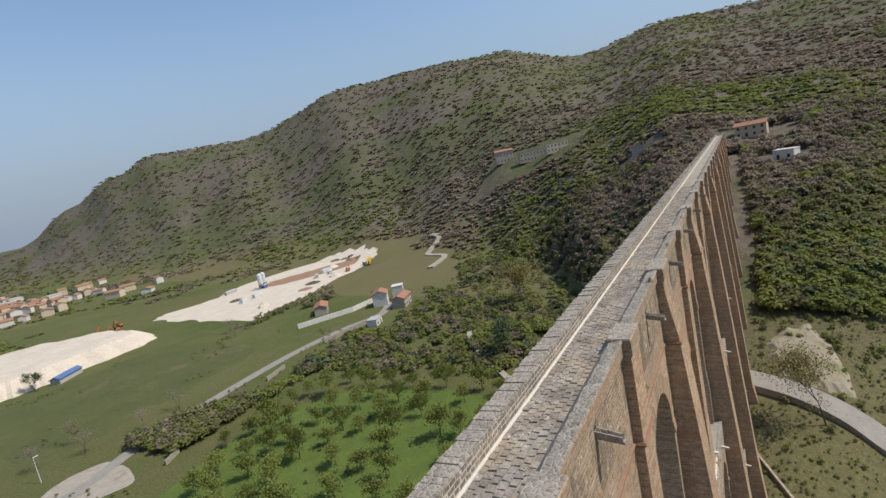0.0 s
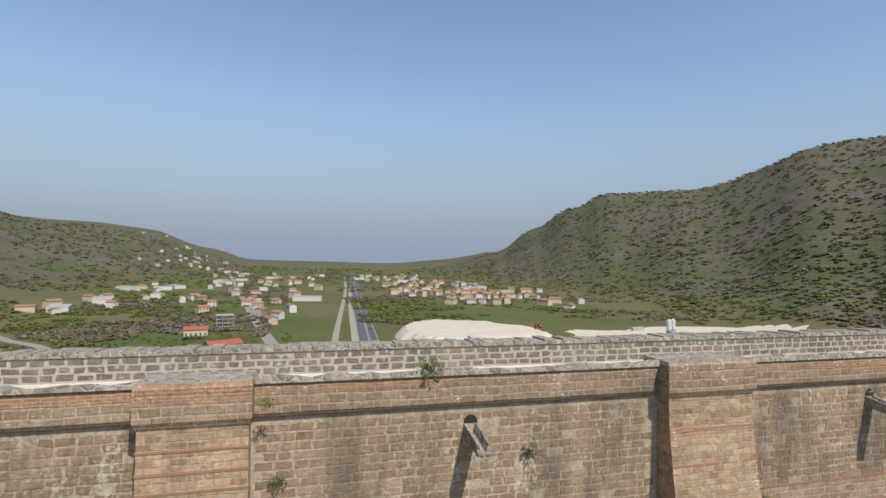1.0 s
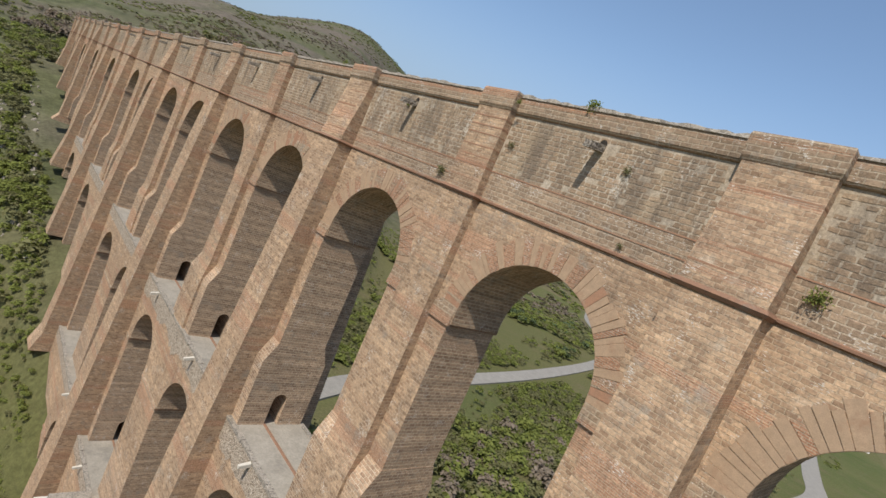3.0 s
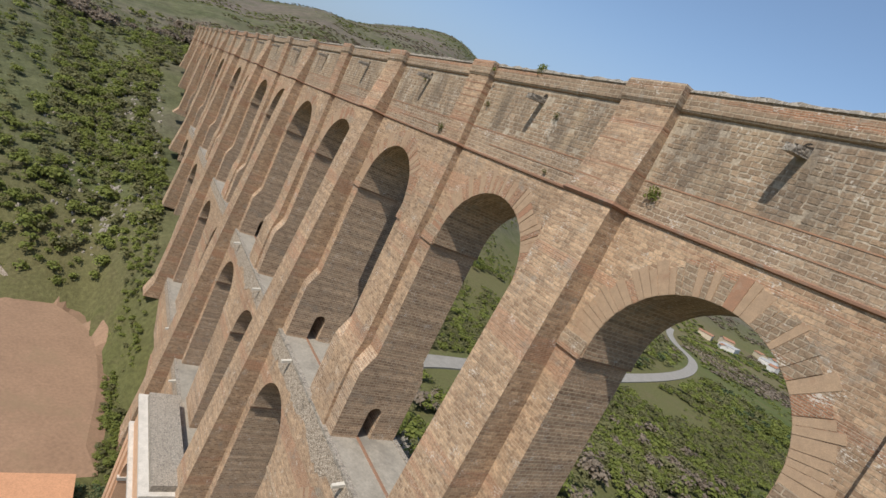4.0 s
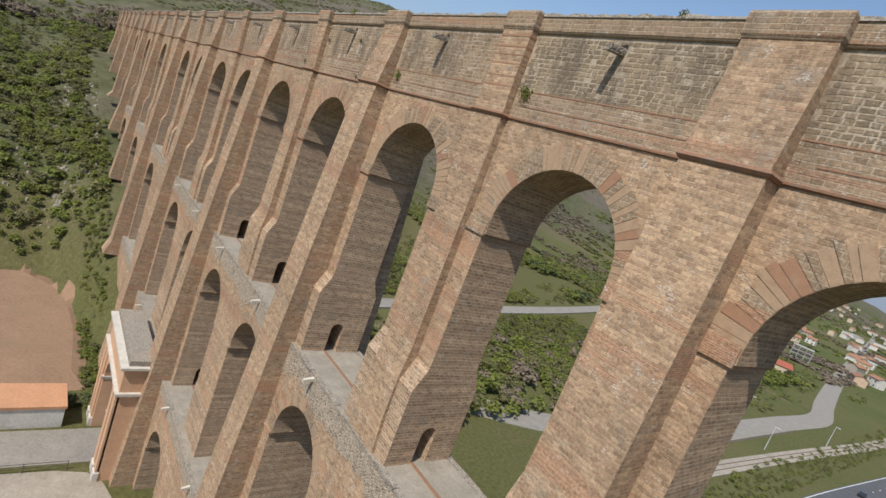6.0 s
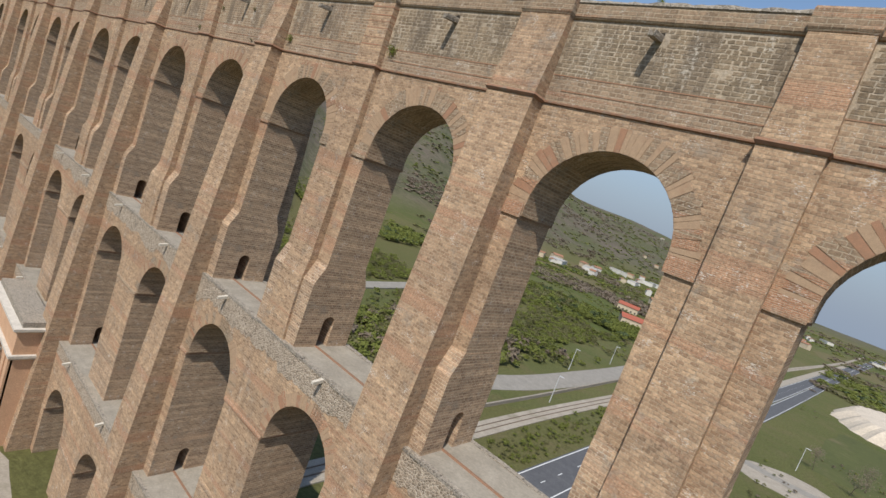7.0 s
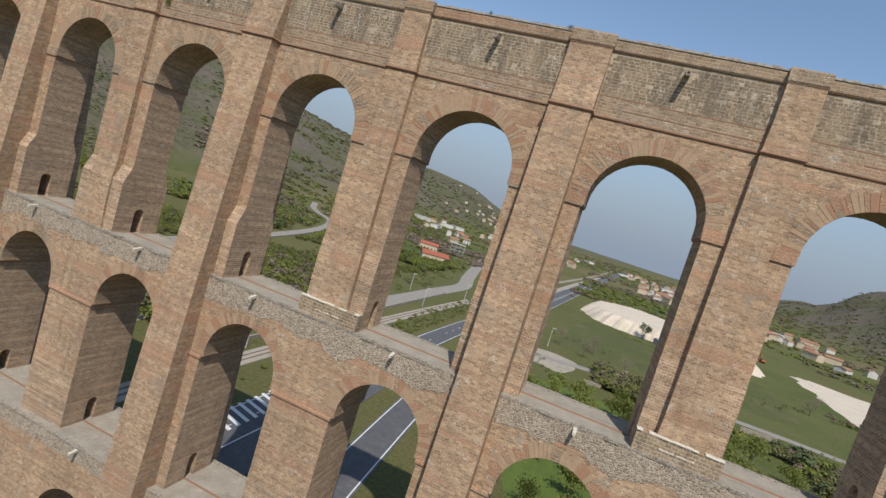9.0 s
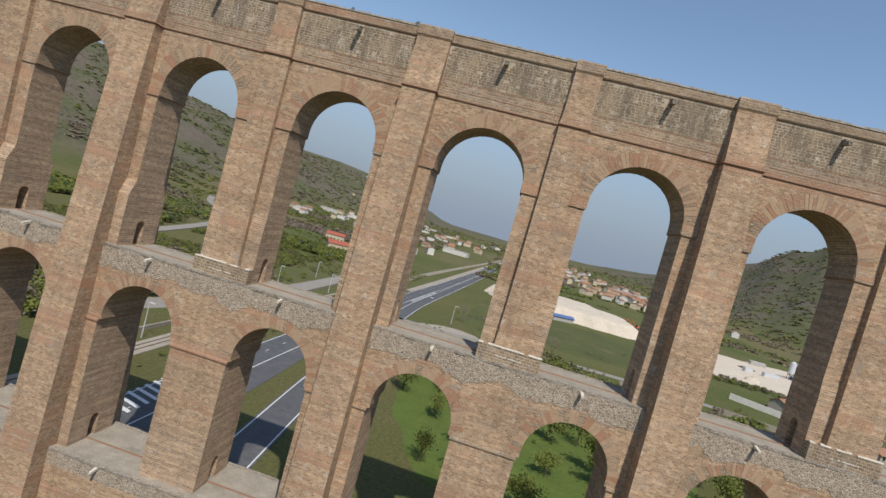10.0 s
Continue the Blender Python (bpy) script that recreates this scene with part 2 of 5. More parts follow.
# ---- building blocks ----
class Build:
    """Gathers quads and triangles of one part, then links them as one mesh with box-projected UVs in metres."""

    def __init__(self):
        self.v, self.f = [], []

    def quad(self, *pts):
        k = len(self.v)
        self.v.extend(pts)
        self.f.append(tuple(range(k, k + len(pts))))

    def hexa(self, lo, hi):
        """Two matching rings of points (counter-clockwise seen from outside hi), joined and capped."""
        k, n = len(self.v), len(lo)
        self.v.extend(lo)
        self.v.extend(hi)
        self.f.append(tuple(range(k + n - 1, k - 1, -1)))
        self.f.append(tuple(range(k + n, k + 2 * n)))
        for i in range(n):
            j = (i + 1) % n
            self.f.append((k + i, k + j, k + n + j, k + n + i))

    def box(self, x0, x1, y0, y1, z0, z1):
        self.hexa([(x0, y0, z0), (x1, y0, z0), (x1, y1, z0), (x0, y1, z0)], [(x0, y0, z1), (x1, y0, z1), (x1, y1, z1), (x0, y1, z1)])

    def prism(self, profile, x0, x1):
        """A profile of (y, z), counter-clockwise seen from +x, drawn out along x."""
        self.hexa([(x0, y, z) for y, z in profile], [(x1, y, z) for y, z in profile])

    def slab(self, levels):
        """Stacked frusta: levels of (z, x0, x1, y0, y1)."""
        k, n = len(self.v), len(levels)
        for z, x0, x1, y0, y1 in levels:
            self.v.extend([(x0, y0, z), (x1, y0, z), (x1, y1, z), (x0, y1, z)])
        self.f.append((k + 3, k + 2, k + 1, k))
        self.f.append(tuple(k + 4 * (n - 1) + i for i in range(4)))
        for a in range(n - 1):
            for i in range(4):
                j = (i + 1) % 4
                self.f.append((k + 4 * a + i, k + 4 * a + j, k + 4 * a + 4 + j, k + 4 * a + 4 + i))

    def arch(self, c, r, zc, z0, z1, w0, w1, y0, y1, seg=20, turn=False, jamb=None):
        """A wall from w0 to w1 and z0 to z1 with an arched opening of centre (c, zc) and radius r; turn: it runs along y."""
        def p(u, y, z):
            return (y, u, z) if turn else (u, y, z)
        j = jamb if jamb else r
        pts = [(c + r * math.cos(math.pi * (1 - i / seg)), zc + r * math.sin(math.pi * (1 - i / seg))) for i in range(seg + 1)]
        pts = [(c - j, z0), (c - j, zc - 0.5), (c - r, zc - 0.5)] + pts + [(c + r, zc - 0.5), (c + j, zc - 0.5), (c + j, z0)]
        pts = [q for i, q in enumerate(pts) if i == 0 or (abs(q[0] - pts[i - 1][0]) + abs(q[1] - pts[i - 1][1])) > 1e-6]
        flip = turn
        def face(*q):
            self.quad(*(reversed(q) if flip else q))
        for y, s in ((y0, 1), (y1, -1)):
            def side(*q):
                face(*(q if s == 1 else tuple(reversed(q))))
            side(p(w0, y, z0), p(c - j, y, z0), p(c - j, y, zc - 0.5), p(w0, y, zc - 0.5))
            side(p(w0, y, zc - 0.5), p(c - r, y, zc - 0.5), p(c - r, y, z1), p(w0, y, z1))
            side(p(c + j, y, z0), p(w1, y, z0), p(w1, y, zc - 0.5), p(c + j, y, zc - 0.5))
            side(p(c + r, y, zc - 0.5), p(w1, y, zc - 0.5), p(w1, y, z1), p(c + r, y, z1))
            for (ua, za), (ub, zb) in zip(pts, pts[1:]):
                if ub > ua + 1e-6 and za >= zc - 1e-6 and zb >= zc - 1e-6:
                    side(p(ua, y, za), p(ub, y, zb), p(ub, y, z1), p(ua, y, z1))
        for (ua, za), (ub, zb) in zip(pts, pts[1:]):
            face(p(ua, y0, za), p(ua, y1, za), p(ub, y1, zb), p(ub, y0, zb))
        face(p(w0, y0, z1), p(w1, y0, z1), p(w1, y1, z1), p(w0, y1, z1))
        face(p(w0, y1, z0), p(w0, y0, z0), p(w0, y0, z1), p(w0, y1, z1))
        face(p(w1, y0, z0), p(w1, y1, z0), p(w1, y1, z1), p(w1, y0, z1))

    def mesh(self, name, mat, smooth=False):
        me = bpy.data.meshes.new(name)
        me.from_pydata(self.v, [], self.f)
        n = len(me.loops)
        idx = np.empty(n, dtype=np.int32)
        me.loops.foreach_get("vertex_index", idx)
        co = np.array(self.v, dtype=np.float64)[idx]
        normal = np.empty(len(me.polygons) * 3)
        me.polygons.foreach_get("normal", normal)
        total = np.empty(len(me.polygons), dtype=np.int32)
        me.polygons.foreach_get("loop_total", total)
        nl = np.abs(np.repeat(normal.reshape(-1, 3), total, axis=0))
        u = np.where((nl[:, 0] > nl[:, 1]) & (nl[:, 0] > nl[:, 2]), co[:, 1], co[:, 0])
        v = np.where((nl[:, 2] > nl[:, 0]) & (nl[:, 2] > nl[:, 1]), co[:, 1], co[:, 2])
        me.uv_layers.new(name="uv").data.foreach_set("uv", np.stack([u, v], 1).ravel())
        me.materials.append(mat)
        if smooth:
            me.polygons.foreach_set("use_smooth", np.ones(len(me.polygons), dtype=bool))
        return me


def part(name, b, mat, parent, label="", smooth=False):
    ob = new(name, b.mesh(name, mat, smooth) if b.f else None)
    ob.parent = parent
    return tagged(ob, label) if label else ob


def thing(name, label, category, group="", kind="", at=None):
    ob = new(name)
    ob.empty_display_size = 0.5
    if at:
        ob.location = at
    return tagged(ob, label, category, group, kind)


rnd = random.Random(7)

# ---- the lie of the land ----
# Ridges round the valley by bearing from north (+y) towards east (+x): where the slope begins, where the ridge stands, its angle over the aqueduct's crown.
RIDGES = [(-180, 260, 1500, 5.0), (-120, 120, 1200, 6.0), (-97, 96, 900, 4.0), (-91, 66, 900, 4.4), (-86, 62, 950, 5.2), (-76, 85, 1100, 8.0), (-64, 150, 1300, 11.6), (-54, 230, 1500, 9.2),
          (-44, 330, 2000, 6.6), (-35, 430, 2300, 4.7), (-30, 520, 2500, 3.8), (-23, 750, 3000, 3.1), (-16, 1000, 3400, 2.7), (-11, 1300, 3800, 1.0), (-6, 1700, 4200, -0.3), (8, 2200, 4400, -0.5), (14, 1600, 3900, 0.0),
          (20, 1100, 3000, 1.0), (24, 980, 2750, 3.4), (28, 870, 2500, 5.8), (32, 770, 2350, 7.4), (40, 580, 2050, 7.3), (52, 440, 1700, 10.7), (62, 360, 1500, 11.6), (68, 280, 1500, 11.5),
          (77, 130, 1700, 9.1), (85, 52, 1900, 10.3), (95, 50, 1900, 9.4), (120, 90, 1400, 8.0), (180, 260, 1500, 5.0)]
CROWN = 56.0


def ease(t):
    return t * t * (3 - 2 * t)


def lay(x, y):
    """The ground's height without small relief."""
    r, az = math.hypot(x - 10, y), math.degrees(math.atan2(x - 10, y))
    for a, b in zip(RIDGES, RIDGES[1:]):
        if az <= b[0]:
            t = ease((az - a[0]) / (b[0] - a[0]))
            r0, d, el = (a[i] + (b[i] - a[i]) * t for i in (1, 2, 3))
            break
    top = CROWN + d * math.tan(radians(el))
    s = (r - r0) / (d - r0)
    if s <= 0:
        return 0.0
    if s >= 1:
        return top * (1 - 0.12 * min(1.0, s - 1))
    p = 0.62 if az < 0 else 0.98
    side = min(1.0, max(0.0, (abs(math.sin(radians(az))) - 0.82) / 0.16))
    return top * ((0.3 * s + 0.7 * ease(s)) * (1 - side) + s ** p * side)


def ground_z(x, y):
    z = lay(x, y)
    far = min(1.0, max(0.0, (z - 2) / 60))
    if far > 0:
        q = Vector((x, y, 0))
        z += far * (11 * noise.fractal(q / 420, 1.0, 2.0, 5) + 3 * noise.noise(q / 60))
    return z


# ---- the aqueduct ----
P, L = 12.3, 51.0            # bay, height of the lower string course
LEDGE, LEDGE_LOW = 32.0, 13.8
UP_C, UP_R = L - 5.15, 3.55   # upper arches
MID_C, MID_R = L - 25.0, 3.3
LOW_C, LOW_R = L - 44.6, 3.3
Y_UP, Y_MID, Y_LOW = (0.0, 3.4), (-0.85, 4.25), (-1.7, 5.1)
FIRST, LAST = -17, 22
aqueduct = thing("aqueduct", "three-tiered arched aqueduct of sunlit brown tufa and brick across the valley", "aqueduct")


def pier_x(n):
    return P * n


def foot(x):
    return min(lay(x, -2), lay(x, 5)) - 1.5


def jambs(ob):
    """The reveals and vaults are laid in small striped courses."""
    ob.data.materials.append(TUFA_SMALL)
    for f in ob.data.polygons:
        if abs(f.normal.y) < 0.5:
            f.material_index = 1
    return ob


def upper_bay(n):
    x0, x1, c = pier_x(n), pier_x(n + 1), pier_x(n + 0.5)
    base = max(LEDGE, foot(c) + 1.5)
    b = Build()
    if UP_C - 1 > base:
        skirts = all(L - 13.2 - max(LEDGE, foot(pier_x(q))) >= 3 for q in (n, n + 1))
        b.arch(c, UP_R, UP_C, L - 13.25 if skirts else max(LEDGE, foot(c)), L, x0, x1, *Y_UP, jamb=UP_R + 0.15)
    else:
        b.box(x0, x1, *Y_UP, foot(c), L)
    jambs(part("arch_wall", b, TUFA, aqueduct, "warm tufa wall pierced by a tall arch"))
    b = Build()
    b.box(x0, x1, 0.02, 3.38, L + 1.35, L + 4.19)
    part("attic_wall", b, MORTAR if -5 <= n <= 7 else TUFA_GREY, aqueduct, "grey weathered tufa block wall")
    b = Build()
    b.box(x0, x1, 0.012, 3.39, L, L + 1.35)
    part("attic_base", b, ATTIC, aqueduct, "tufa wall with thin red brick bands")
    b = Build()
    b.prism([(-0.09, L - 0.05), (-0.02, L - 0.09), (3.42, L - 0.09), (3.49, L - 0.05), (3.49, L + 0.03), (3.4, L + 0.07), (0.0, L + 0.07), (-0.09, L + 0.03)], x0, x1)
    part("string_course", b, RED_BRICK, aqueduct, "thin projecting red brick course")
    if UP_C - 1 > base:
        for s in (-1, 1):
            b = Build()
            e = c + s * (UP_R + 0.15)
            a0, a1 = sorted((e - s * 0.10, pier_x(n if s < 0 else n + 1)))
            b.prism([(-0.10, UP_C - 0.62), (3.5, UP_C - 0.62), (3.5, UP_C - 0.48), (3.44, UP_C + 0.12), (-0.04, UP_C + 0.12), (-0.10, UP_C - 0.48)], a0, a1)
            part("impost", b, TUFA_BAND, aqueduct, "projecting stone impost")


def coping(n):
    """The brick crown of the sunny side, its stone top and the walkway with the far parapet."""
    x0, x1 = pier_x(n), pier_x(n + 1)
    b = Build()
    b.prism([(-0.07, L + 4.12), (0.0, L + 4.08), (0.7, L + 4.08), (0.7, L + 4.2), (0.4, L + 4.55), (0.28, L + 4.84), (-0.12, L + 4.84), (-0.12, L + 4.2)], x0, x1)
    part("crown_course", b, TUFA_BAND, aqueduct, "banded red brick and tufa crown course")
    b = Build()
    k = 38
    tops = [L + 4.98 + rnd.uniform(-0.05, 0.06) for _ in range(k + 1)]
    ins = [L + 4.62 + rnd.uniform(-0.05, 0.05) for _ in range(k + 1)]
    for i in range(k):
        xa, xb = x0 + (x1 - x0) * i / k, x0 + (x1 - x0) * (i + 1) / k
        def ring(x, j):
            return [(x, -0.17, L + 4.84), (x, 0.86, L + 4.20), (x, 0.86, L + 4.33), (x, 0.42, ins[j] + 0.22), (x, -0.13, tops[j])]
        b.hexa(ring(xa, i), ring(xb, i + 1))
    tagged(part("coping", b, STONE_TOP, aqueduct, "worn stone coping with lichen"), kind="stuff")
    b = Build()
    b.box(x0, x1, 0.72, 2.75, L + 4.15, L + 4.26)
    part("walkway_bed", b, SCREED, aqueduct, "grey walkway bed")
    b = Build()
    b.box(x0, x1, 2.70, 3.42, L + 4.14, L + 5.02)
    part("far_parapet", b, PALE_MORTAR if -3 <= n <= 4 else PARAPET, aqueduct, "low parapet of dark blocks in pale mortar")
    b = Build()
    for i in range(k):
        xa, xb = x0 + (x1 - x0) * i / k, x0 + (x1 - x0) * (i + 1) / k
        t0 = L + 5.12 + rnd.uniform(-0.03, 0.04)
        b.prism([(2.66, L + 5.0), (3.5, L + 5.0), (3.5 + rnd.uniform(-.04, .06), t0 - 0.03), (2.69 + rnd.uniform(-.03, .03), t0)], xa + 0.006, xb - 0.006)
    tagged(part("parapet_coping", b, STONE_TOP, aqueduct, "worn stone coping with lichen"), kind="stuff")
    b = Build()
    b.prism([(2.60, L + 4.24), (2.72, L + 4.24), (2.72, L + 4.40), (2.66, L + 4.36)], x0, x1)
    part("parapet_skirting", b, LIME, aqueduct, "pale lime skirting")


def topped(ob):
    """Weathered stone on the upward faces."""
    ob.data.materials.append(STONE_TOP)
    for f in ob.data.polygons:
        if f.normal.z > 0.5:
            f.material_index = 1
    return ob


def capped(b, x, hw, y, back):
    """The crown of a pilaster, standing out of the crown course."""
    ys = (y - 0.06, 0.5) if not back else (3.0, 3.4 + 0.5)
    t = L + 4.9 if not back else L + 4.6
    b.slab([(L + 4.10, x - hw - 0.02, x + hw + 0.02, ys[0] + 0.04, ys[1]), (L + 4.24, x - hw - 0.07, x + hw + 0.07, ys[0] - 0.03, ys[1]),
            (t, x - hw - 0.07, x + hw + 0.07, ys[0] - 0.03, ys[1]), (t + 0.1, x - hw - 0.04, x + hw + 0.04, ys[0] + 0.02, ys[1])])


def buttress(n):
    """A full-height battered buttress of the even piers."""
    x = pier_x(n)
    w, z0 = {0: 1.28, 2: 1.42}.get(n, 1.36), foot(x)
    for back in (False, True):
        b = Build()
        def y(d):
            return (-d, 0.6) if not back else (2.8, 3.4 + d)
        rows = [(L + 4.12, w, 0.44), (L + 3.4, w, 0.46), (L + 2.2, w, 0.62), (L + 0.4, w, 0.92), (L - 0.02, w, 0.94), (L - 5.0, w + 0.02, 1.3), (L - 19, w + 0.1, 2.15), (L - 38.5, w + 0.25, 3.2), (L - 53, w + 0.35, 4.1)]
        cut = [q for q in rows if q[0] > z0]
        nxt = next((q for q in rows if q[0] <= z0), None)
        if nxt:
            cut.append((z0, nxt[1], nxt[2]))
        cut = cut[::-1]
        b.slab([(z, x - h, x + h, *y(d)) for z, h, d in cut])
        pt = part("buttress", b, TUFA if not back else TUFA_SMALL, aqueduct, "tall battered buttress of warm tufa and red brick")
        b = Build()
        capped(b, x, w, -0.44, back)
        topped(part("buttress_cap", b, TUFA_BAND, aqueduct, "brick and stone buttress cap"))
        if not back:
            b = Build()
            b.slab([(L - 0.14, x - w - 0.05, x + w + 0.05, -1.0, 0.0), (L - 0.02, x - w - 0.12, x + w + 0.12, -1.08, 0.0), (L + 0.1, x - w - 0.04, x + w + 0.04, -0.98, 0.0)])
            part("buttress_string", b, RED_BRICK, aqueduct)


def pilaster(n):
    """A flat pilaster of the odd piers, ending on the ledge."""
    x = pier_x(n)
    z0 = max(LEDGE, foot(x))
    for back in (False, True):
        b = Build()
        def y(d):
            return (-d, 0.6) if not back else (2.8, 3.4 + d)
        rows = [(z0, 1.42, 0.8), (z0 + 2.3, 1.26, 0.8 if n <= 2 else 0.62), (L - 14.6, 1.24, 0.78 if n <= 2 else 0.6), (L - 13.0, 1.2, 0.56), (L - 6, 1.15, 0.48), (L, 1.13, 0.44), (L + 1.7, 1.05, 0.44), (L + 4.12, 1.03, 0.43)]
        rows = [rows[0]] + [q for q in rows[1:] if q[0] > z0 + 0.1]
        b.slab([(z, x - h, x + h, *y(d)) for z, h, d in rows])
        part("pilaster", b, TUFA if not back else TUFA_SMALL, aqueduct, "flat tufa pilaster with red brick bands")
        b = Build()
        capped(b, x, 1.03, -0.43, back)
        topped(part("pilaster_cap", b, TUFA_BAND, aqueduct, "brick and stone pilaster cap"))
        if not back:
            b = Build()
            b.slab([(L - 0.14, x - 1.18, x + 1.18, -0.5, 0.0), (L - 0.02, x - 1.25, x + 1.25, -0.58, 0.0), (L + 0.1, x - 1.17, x + 1.17, -0.5, 0.0)])
            part("pilaster_string", b, RED_BRICK, aqueduct)
            if z0 < LEDGE + 0.1 and n >= 3:
                b = Build()
                b.slab([(z0, x - 2.48, x + 2.48, -0.84, 0.0), (z0 + 1.25, x - 2.48, x + 2.48, -0.82, 0.0)])
                base = part("pier_base", b, TUFA_GREY, aqueduct, "wide weathered pier base flush with the wall below")
                for dz, hw, d in ((0.55, 1.0, 0.86), (1.25, 2.5, 0.86)):
                    b = Build()
                    k = 14
                    for i in range(k):
                        if rnd.random() < 0.12:
                            continue
                        xa, xb = x - hw + 2 * hw * i / k, x - hw + 2 * hw * (i + 1) / k
                        o, h = rnd.uniform(-0.03, 0.03), rnd.uniform(0.08, 0.13)
                        b.slab([(z0 + dz, xa, xb - 0.01, -d - o, -0.5), (z0 + dz + h * 0.6, xa, xb - 0.01, -d - o, -0.5), (z0 + dz + h, xa, xb - 0.01, -d + 0.06, -0.5)])
                    part("base_moulding", b, LIME, base, "pale crumbled base moulding")


def pier_skirt(n, ledge, yin, hw, top):
    """The thicker foot of a pier above a ledge, with a small arched passage through it."""
    x = pier_x(n)
    z0 = max(ledge, foot(x))
    if top - z0 < 3:
        return
    d = 0.6 if n <= 2 else 0.14
    y0, y1 = yin[0] - d, yin[1] + d
    if ledge < 20:
        y0, y1 = yin[0] - 0.02, yin[1] + 0.02
    b = Build()
    b.arch(1.7, 0.48, z0 + 1.75, z0, z0 + 3.0, y0, y1, x - hw, x + hw, 8, turn=True)
    b.slab([(z0 + 3.0, x - hw, x + hw, y0, y1), (top - 1.3, x - hw, x + hw, y0, y1), (top, x - hw - 0.01, x + hw + 0.01, yin[0] - 0.03, yin[1] + 0.03)])
    part("pier_foot", b, TUFA_SMALL, aqueduct, "thick pier foot with a small arched passage")


def tier(n, c_z, r, z_low, z_top, ys, ledge_label):
    """A bay of a lower tier with its ledge, rubble band and imposts."""
    x0, x1, c = pier_x(n), pier_x(n + 1), pier_x(n + 0.5)
    g = lay(c, 1.7)
    if g > z_top - 1.0:
        return False
    z0 = max(z_low, foot(c))
    b = Build()
    open_bay = c_z + r * 0.3 > g
    if open_bay:
        up = z_top == LEDGE and all(-8 < q <= 8 and LEDGE_LOW + 5 - max(LEDGE_LOW, foot(pier_x(q))) >= 3 for q in (n, n + 1))
        b.arch(c, r, c_z, LEDGE_LOW + 4.95 if up else z0, z_top - 1.35, x0, x1, *ys, jamb=r + 0.27)
    else:
        b.box(x0, x1, *ys, z0, z_top - 1.35)
    jambs(part("arch_wall", b, TUFA, aqueduct, "warm tufa wall pierced by an arch"))
    b = Build()
    b.box(x0, x1, ys[0] - 0.015, ys[1] + 0.015, z_top - 1.35, z_top - 0.12)
    part("rubble_band", b, RUBBLE, aqueduct, "lichen-grey rubble band under the ledge")
    b = Build()
    b.box(x0, x1, ys[0] + 0.28, ys[1] - 0.28, z_top - 0.12, z_top)
    part("ledge", b, SCREED, aqueduct, ledge_label)
    for s in (0, 1):
        b = Build()
        k = 12
        for i in range(k):
            xa, xb = x0 + P * i / k, x0 + P * (i + 1) / k
            j = rnd.uniform(-0.03, 0.04)
            ya, yb = (ys[0] - 0.06 + j, ys[0] + 0.30) if s == 0 else (ys[1] - 0.30, ys[1] + 0.06 + j)
            b.box(xa + 0.01, xb - 0.01, ya, yb, z_top - 0.13, z_top + 0.05 + rnd.uniform(-0.03, 0.03))
        tagged(part("ledge_kerb", b, STONE_TOP, aqueduct, "worn pale kerb stones"), kind="stuff")
    b = Build()
    b.prism([(1.2, z_top - 0.01), (1.42, z_top - 0.01), (1.38, z_top + 0.07), (1.24, z_top + 0.07)], x0, x1)
    part("drain_ridge", b, RED_BRICK, aqueduct, "rust-brown drain ridge along the ledge")
    if open_bay:
        for s in (-1, 1):
            b = Build()
            e = c + s * (r + 0.25)
            a0, a1 = sorted((e - s * 0.08, pier_x(n if s < 0 else n + 1)))
            zz = c_z - 0.75
            b.prism([(ys[0] - 0.10, zz), (ys[1] + 0.10, zz), (ys[1] + 0.10, zz + 0.12), (ys[1] + 0.03, zz + 0.3), (ys[0] - 0.03, zz + 0.3), (ys[0] - 0.10, zz + 0.12)], a0, a1)
            part("impost", b, TUFA_BAND, aqueduct, "projecting stone impost")
    return open_bay


far_wedges = {}


def ring(n, c_z, r, y, count, depth=1.12, single=True):
    """The voussoirs of one arch: narrow wedges of tufa and brick, each of its own where the flight passes near."""
    c = pier_x(n + 0.5)
    cuts = [0.0]
    for i in range(count):
        cuts.append(cuts[-1] + rnd.choice((0.7, 0.8, 1.0, 1.25)))
    cuts = [math.pi * q / cuts[-1] for q in cuts]
    for i in range(count):
        a0, a1 = cuts[i] + 0.0025, cuts[i + 1] - 0.0025
        d = depth + rnd.uniform(-0.22, 0.14)
        out = 0.014 + rnd.uniform(-0.008, 0.018)
        mat = VOUSSOIR if rnd.random() < 0.5 else BRICK_LINE if rnd.random() < 0.2 else TUFA_BAND
        b = Build() if single else far_wedges.setdefault(mat.name, (mat, Build()))[1]
        q = [(c + rr * math.cos(a), c_z + rr * math.sin(a)) for rr, a in ((r + 0.01, a0), (r + d, a0 + 0.001), (r + d, a1 - 0.001), (r + 0.01, a1))]
        b.hexa([(u, y + 0.1, z) for u, z in q], [(u, y - out, z) for u, z in q])
        if single:
            part("voussoir", b, mat, aqueduct)


def ledge_spout(n, z, y):
    """A short pale stone spout under the edge of a ledge."""
    c = pier_x(n + 0.5) + rnd.uniform(-0.4, 0.4)
    b = Build()
    b.hexa([(c - 0.13, y + 0.05, z - 0.34), (c + 0.13, y + 0.05, z - 0.34), (c + 0.13, y + 0.05, z - 0.1), (c - 0.13, y + 0.05, z - 0.1)],
           [(c - 0.1, y - 0.75, z - 0.42), (c + 0.1, y - 0.75, z - 0.42), (c + 0.1, y - 0.75, z - 0.25), (c - 0.1, y - 0.75, z - 0.25)])
    part("ledge_spout", b, LIME, aqueduct, "short pale stone spout under the ledge")


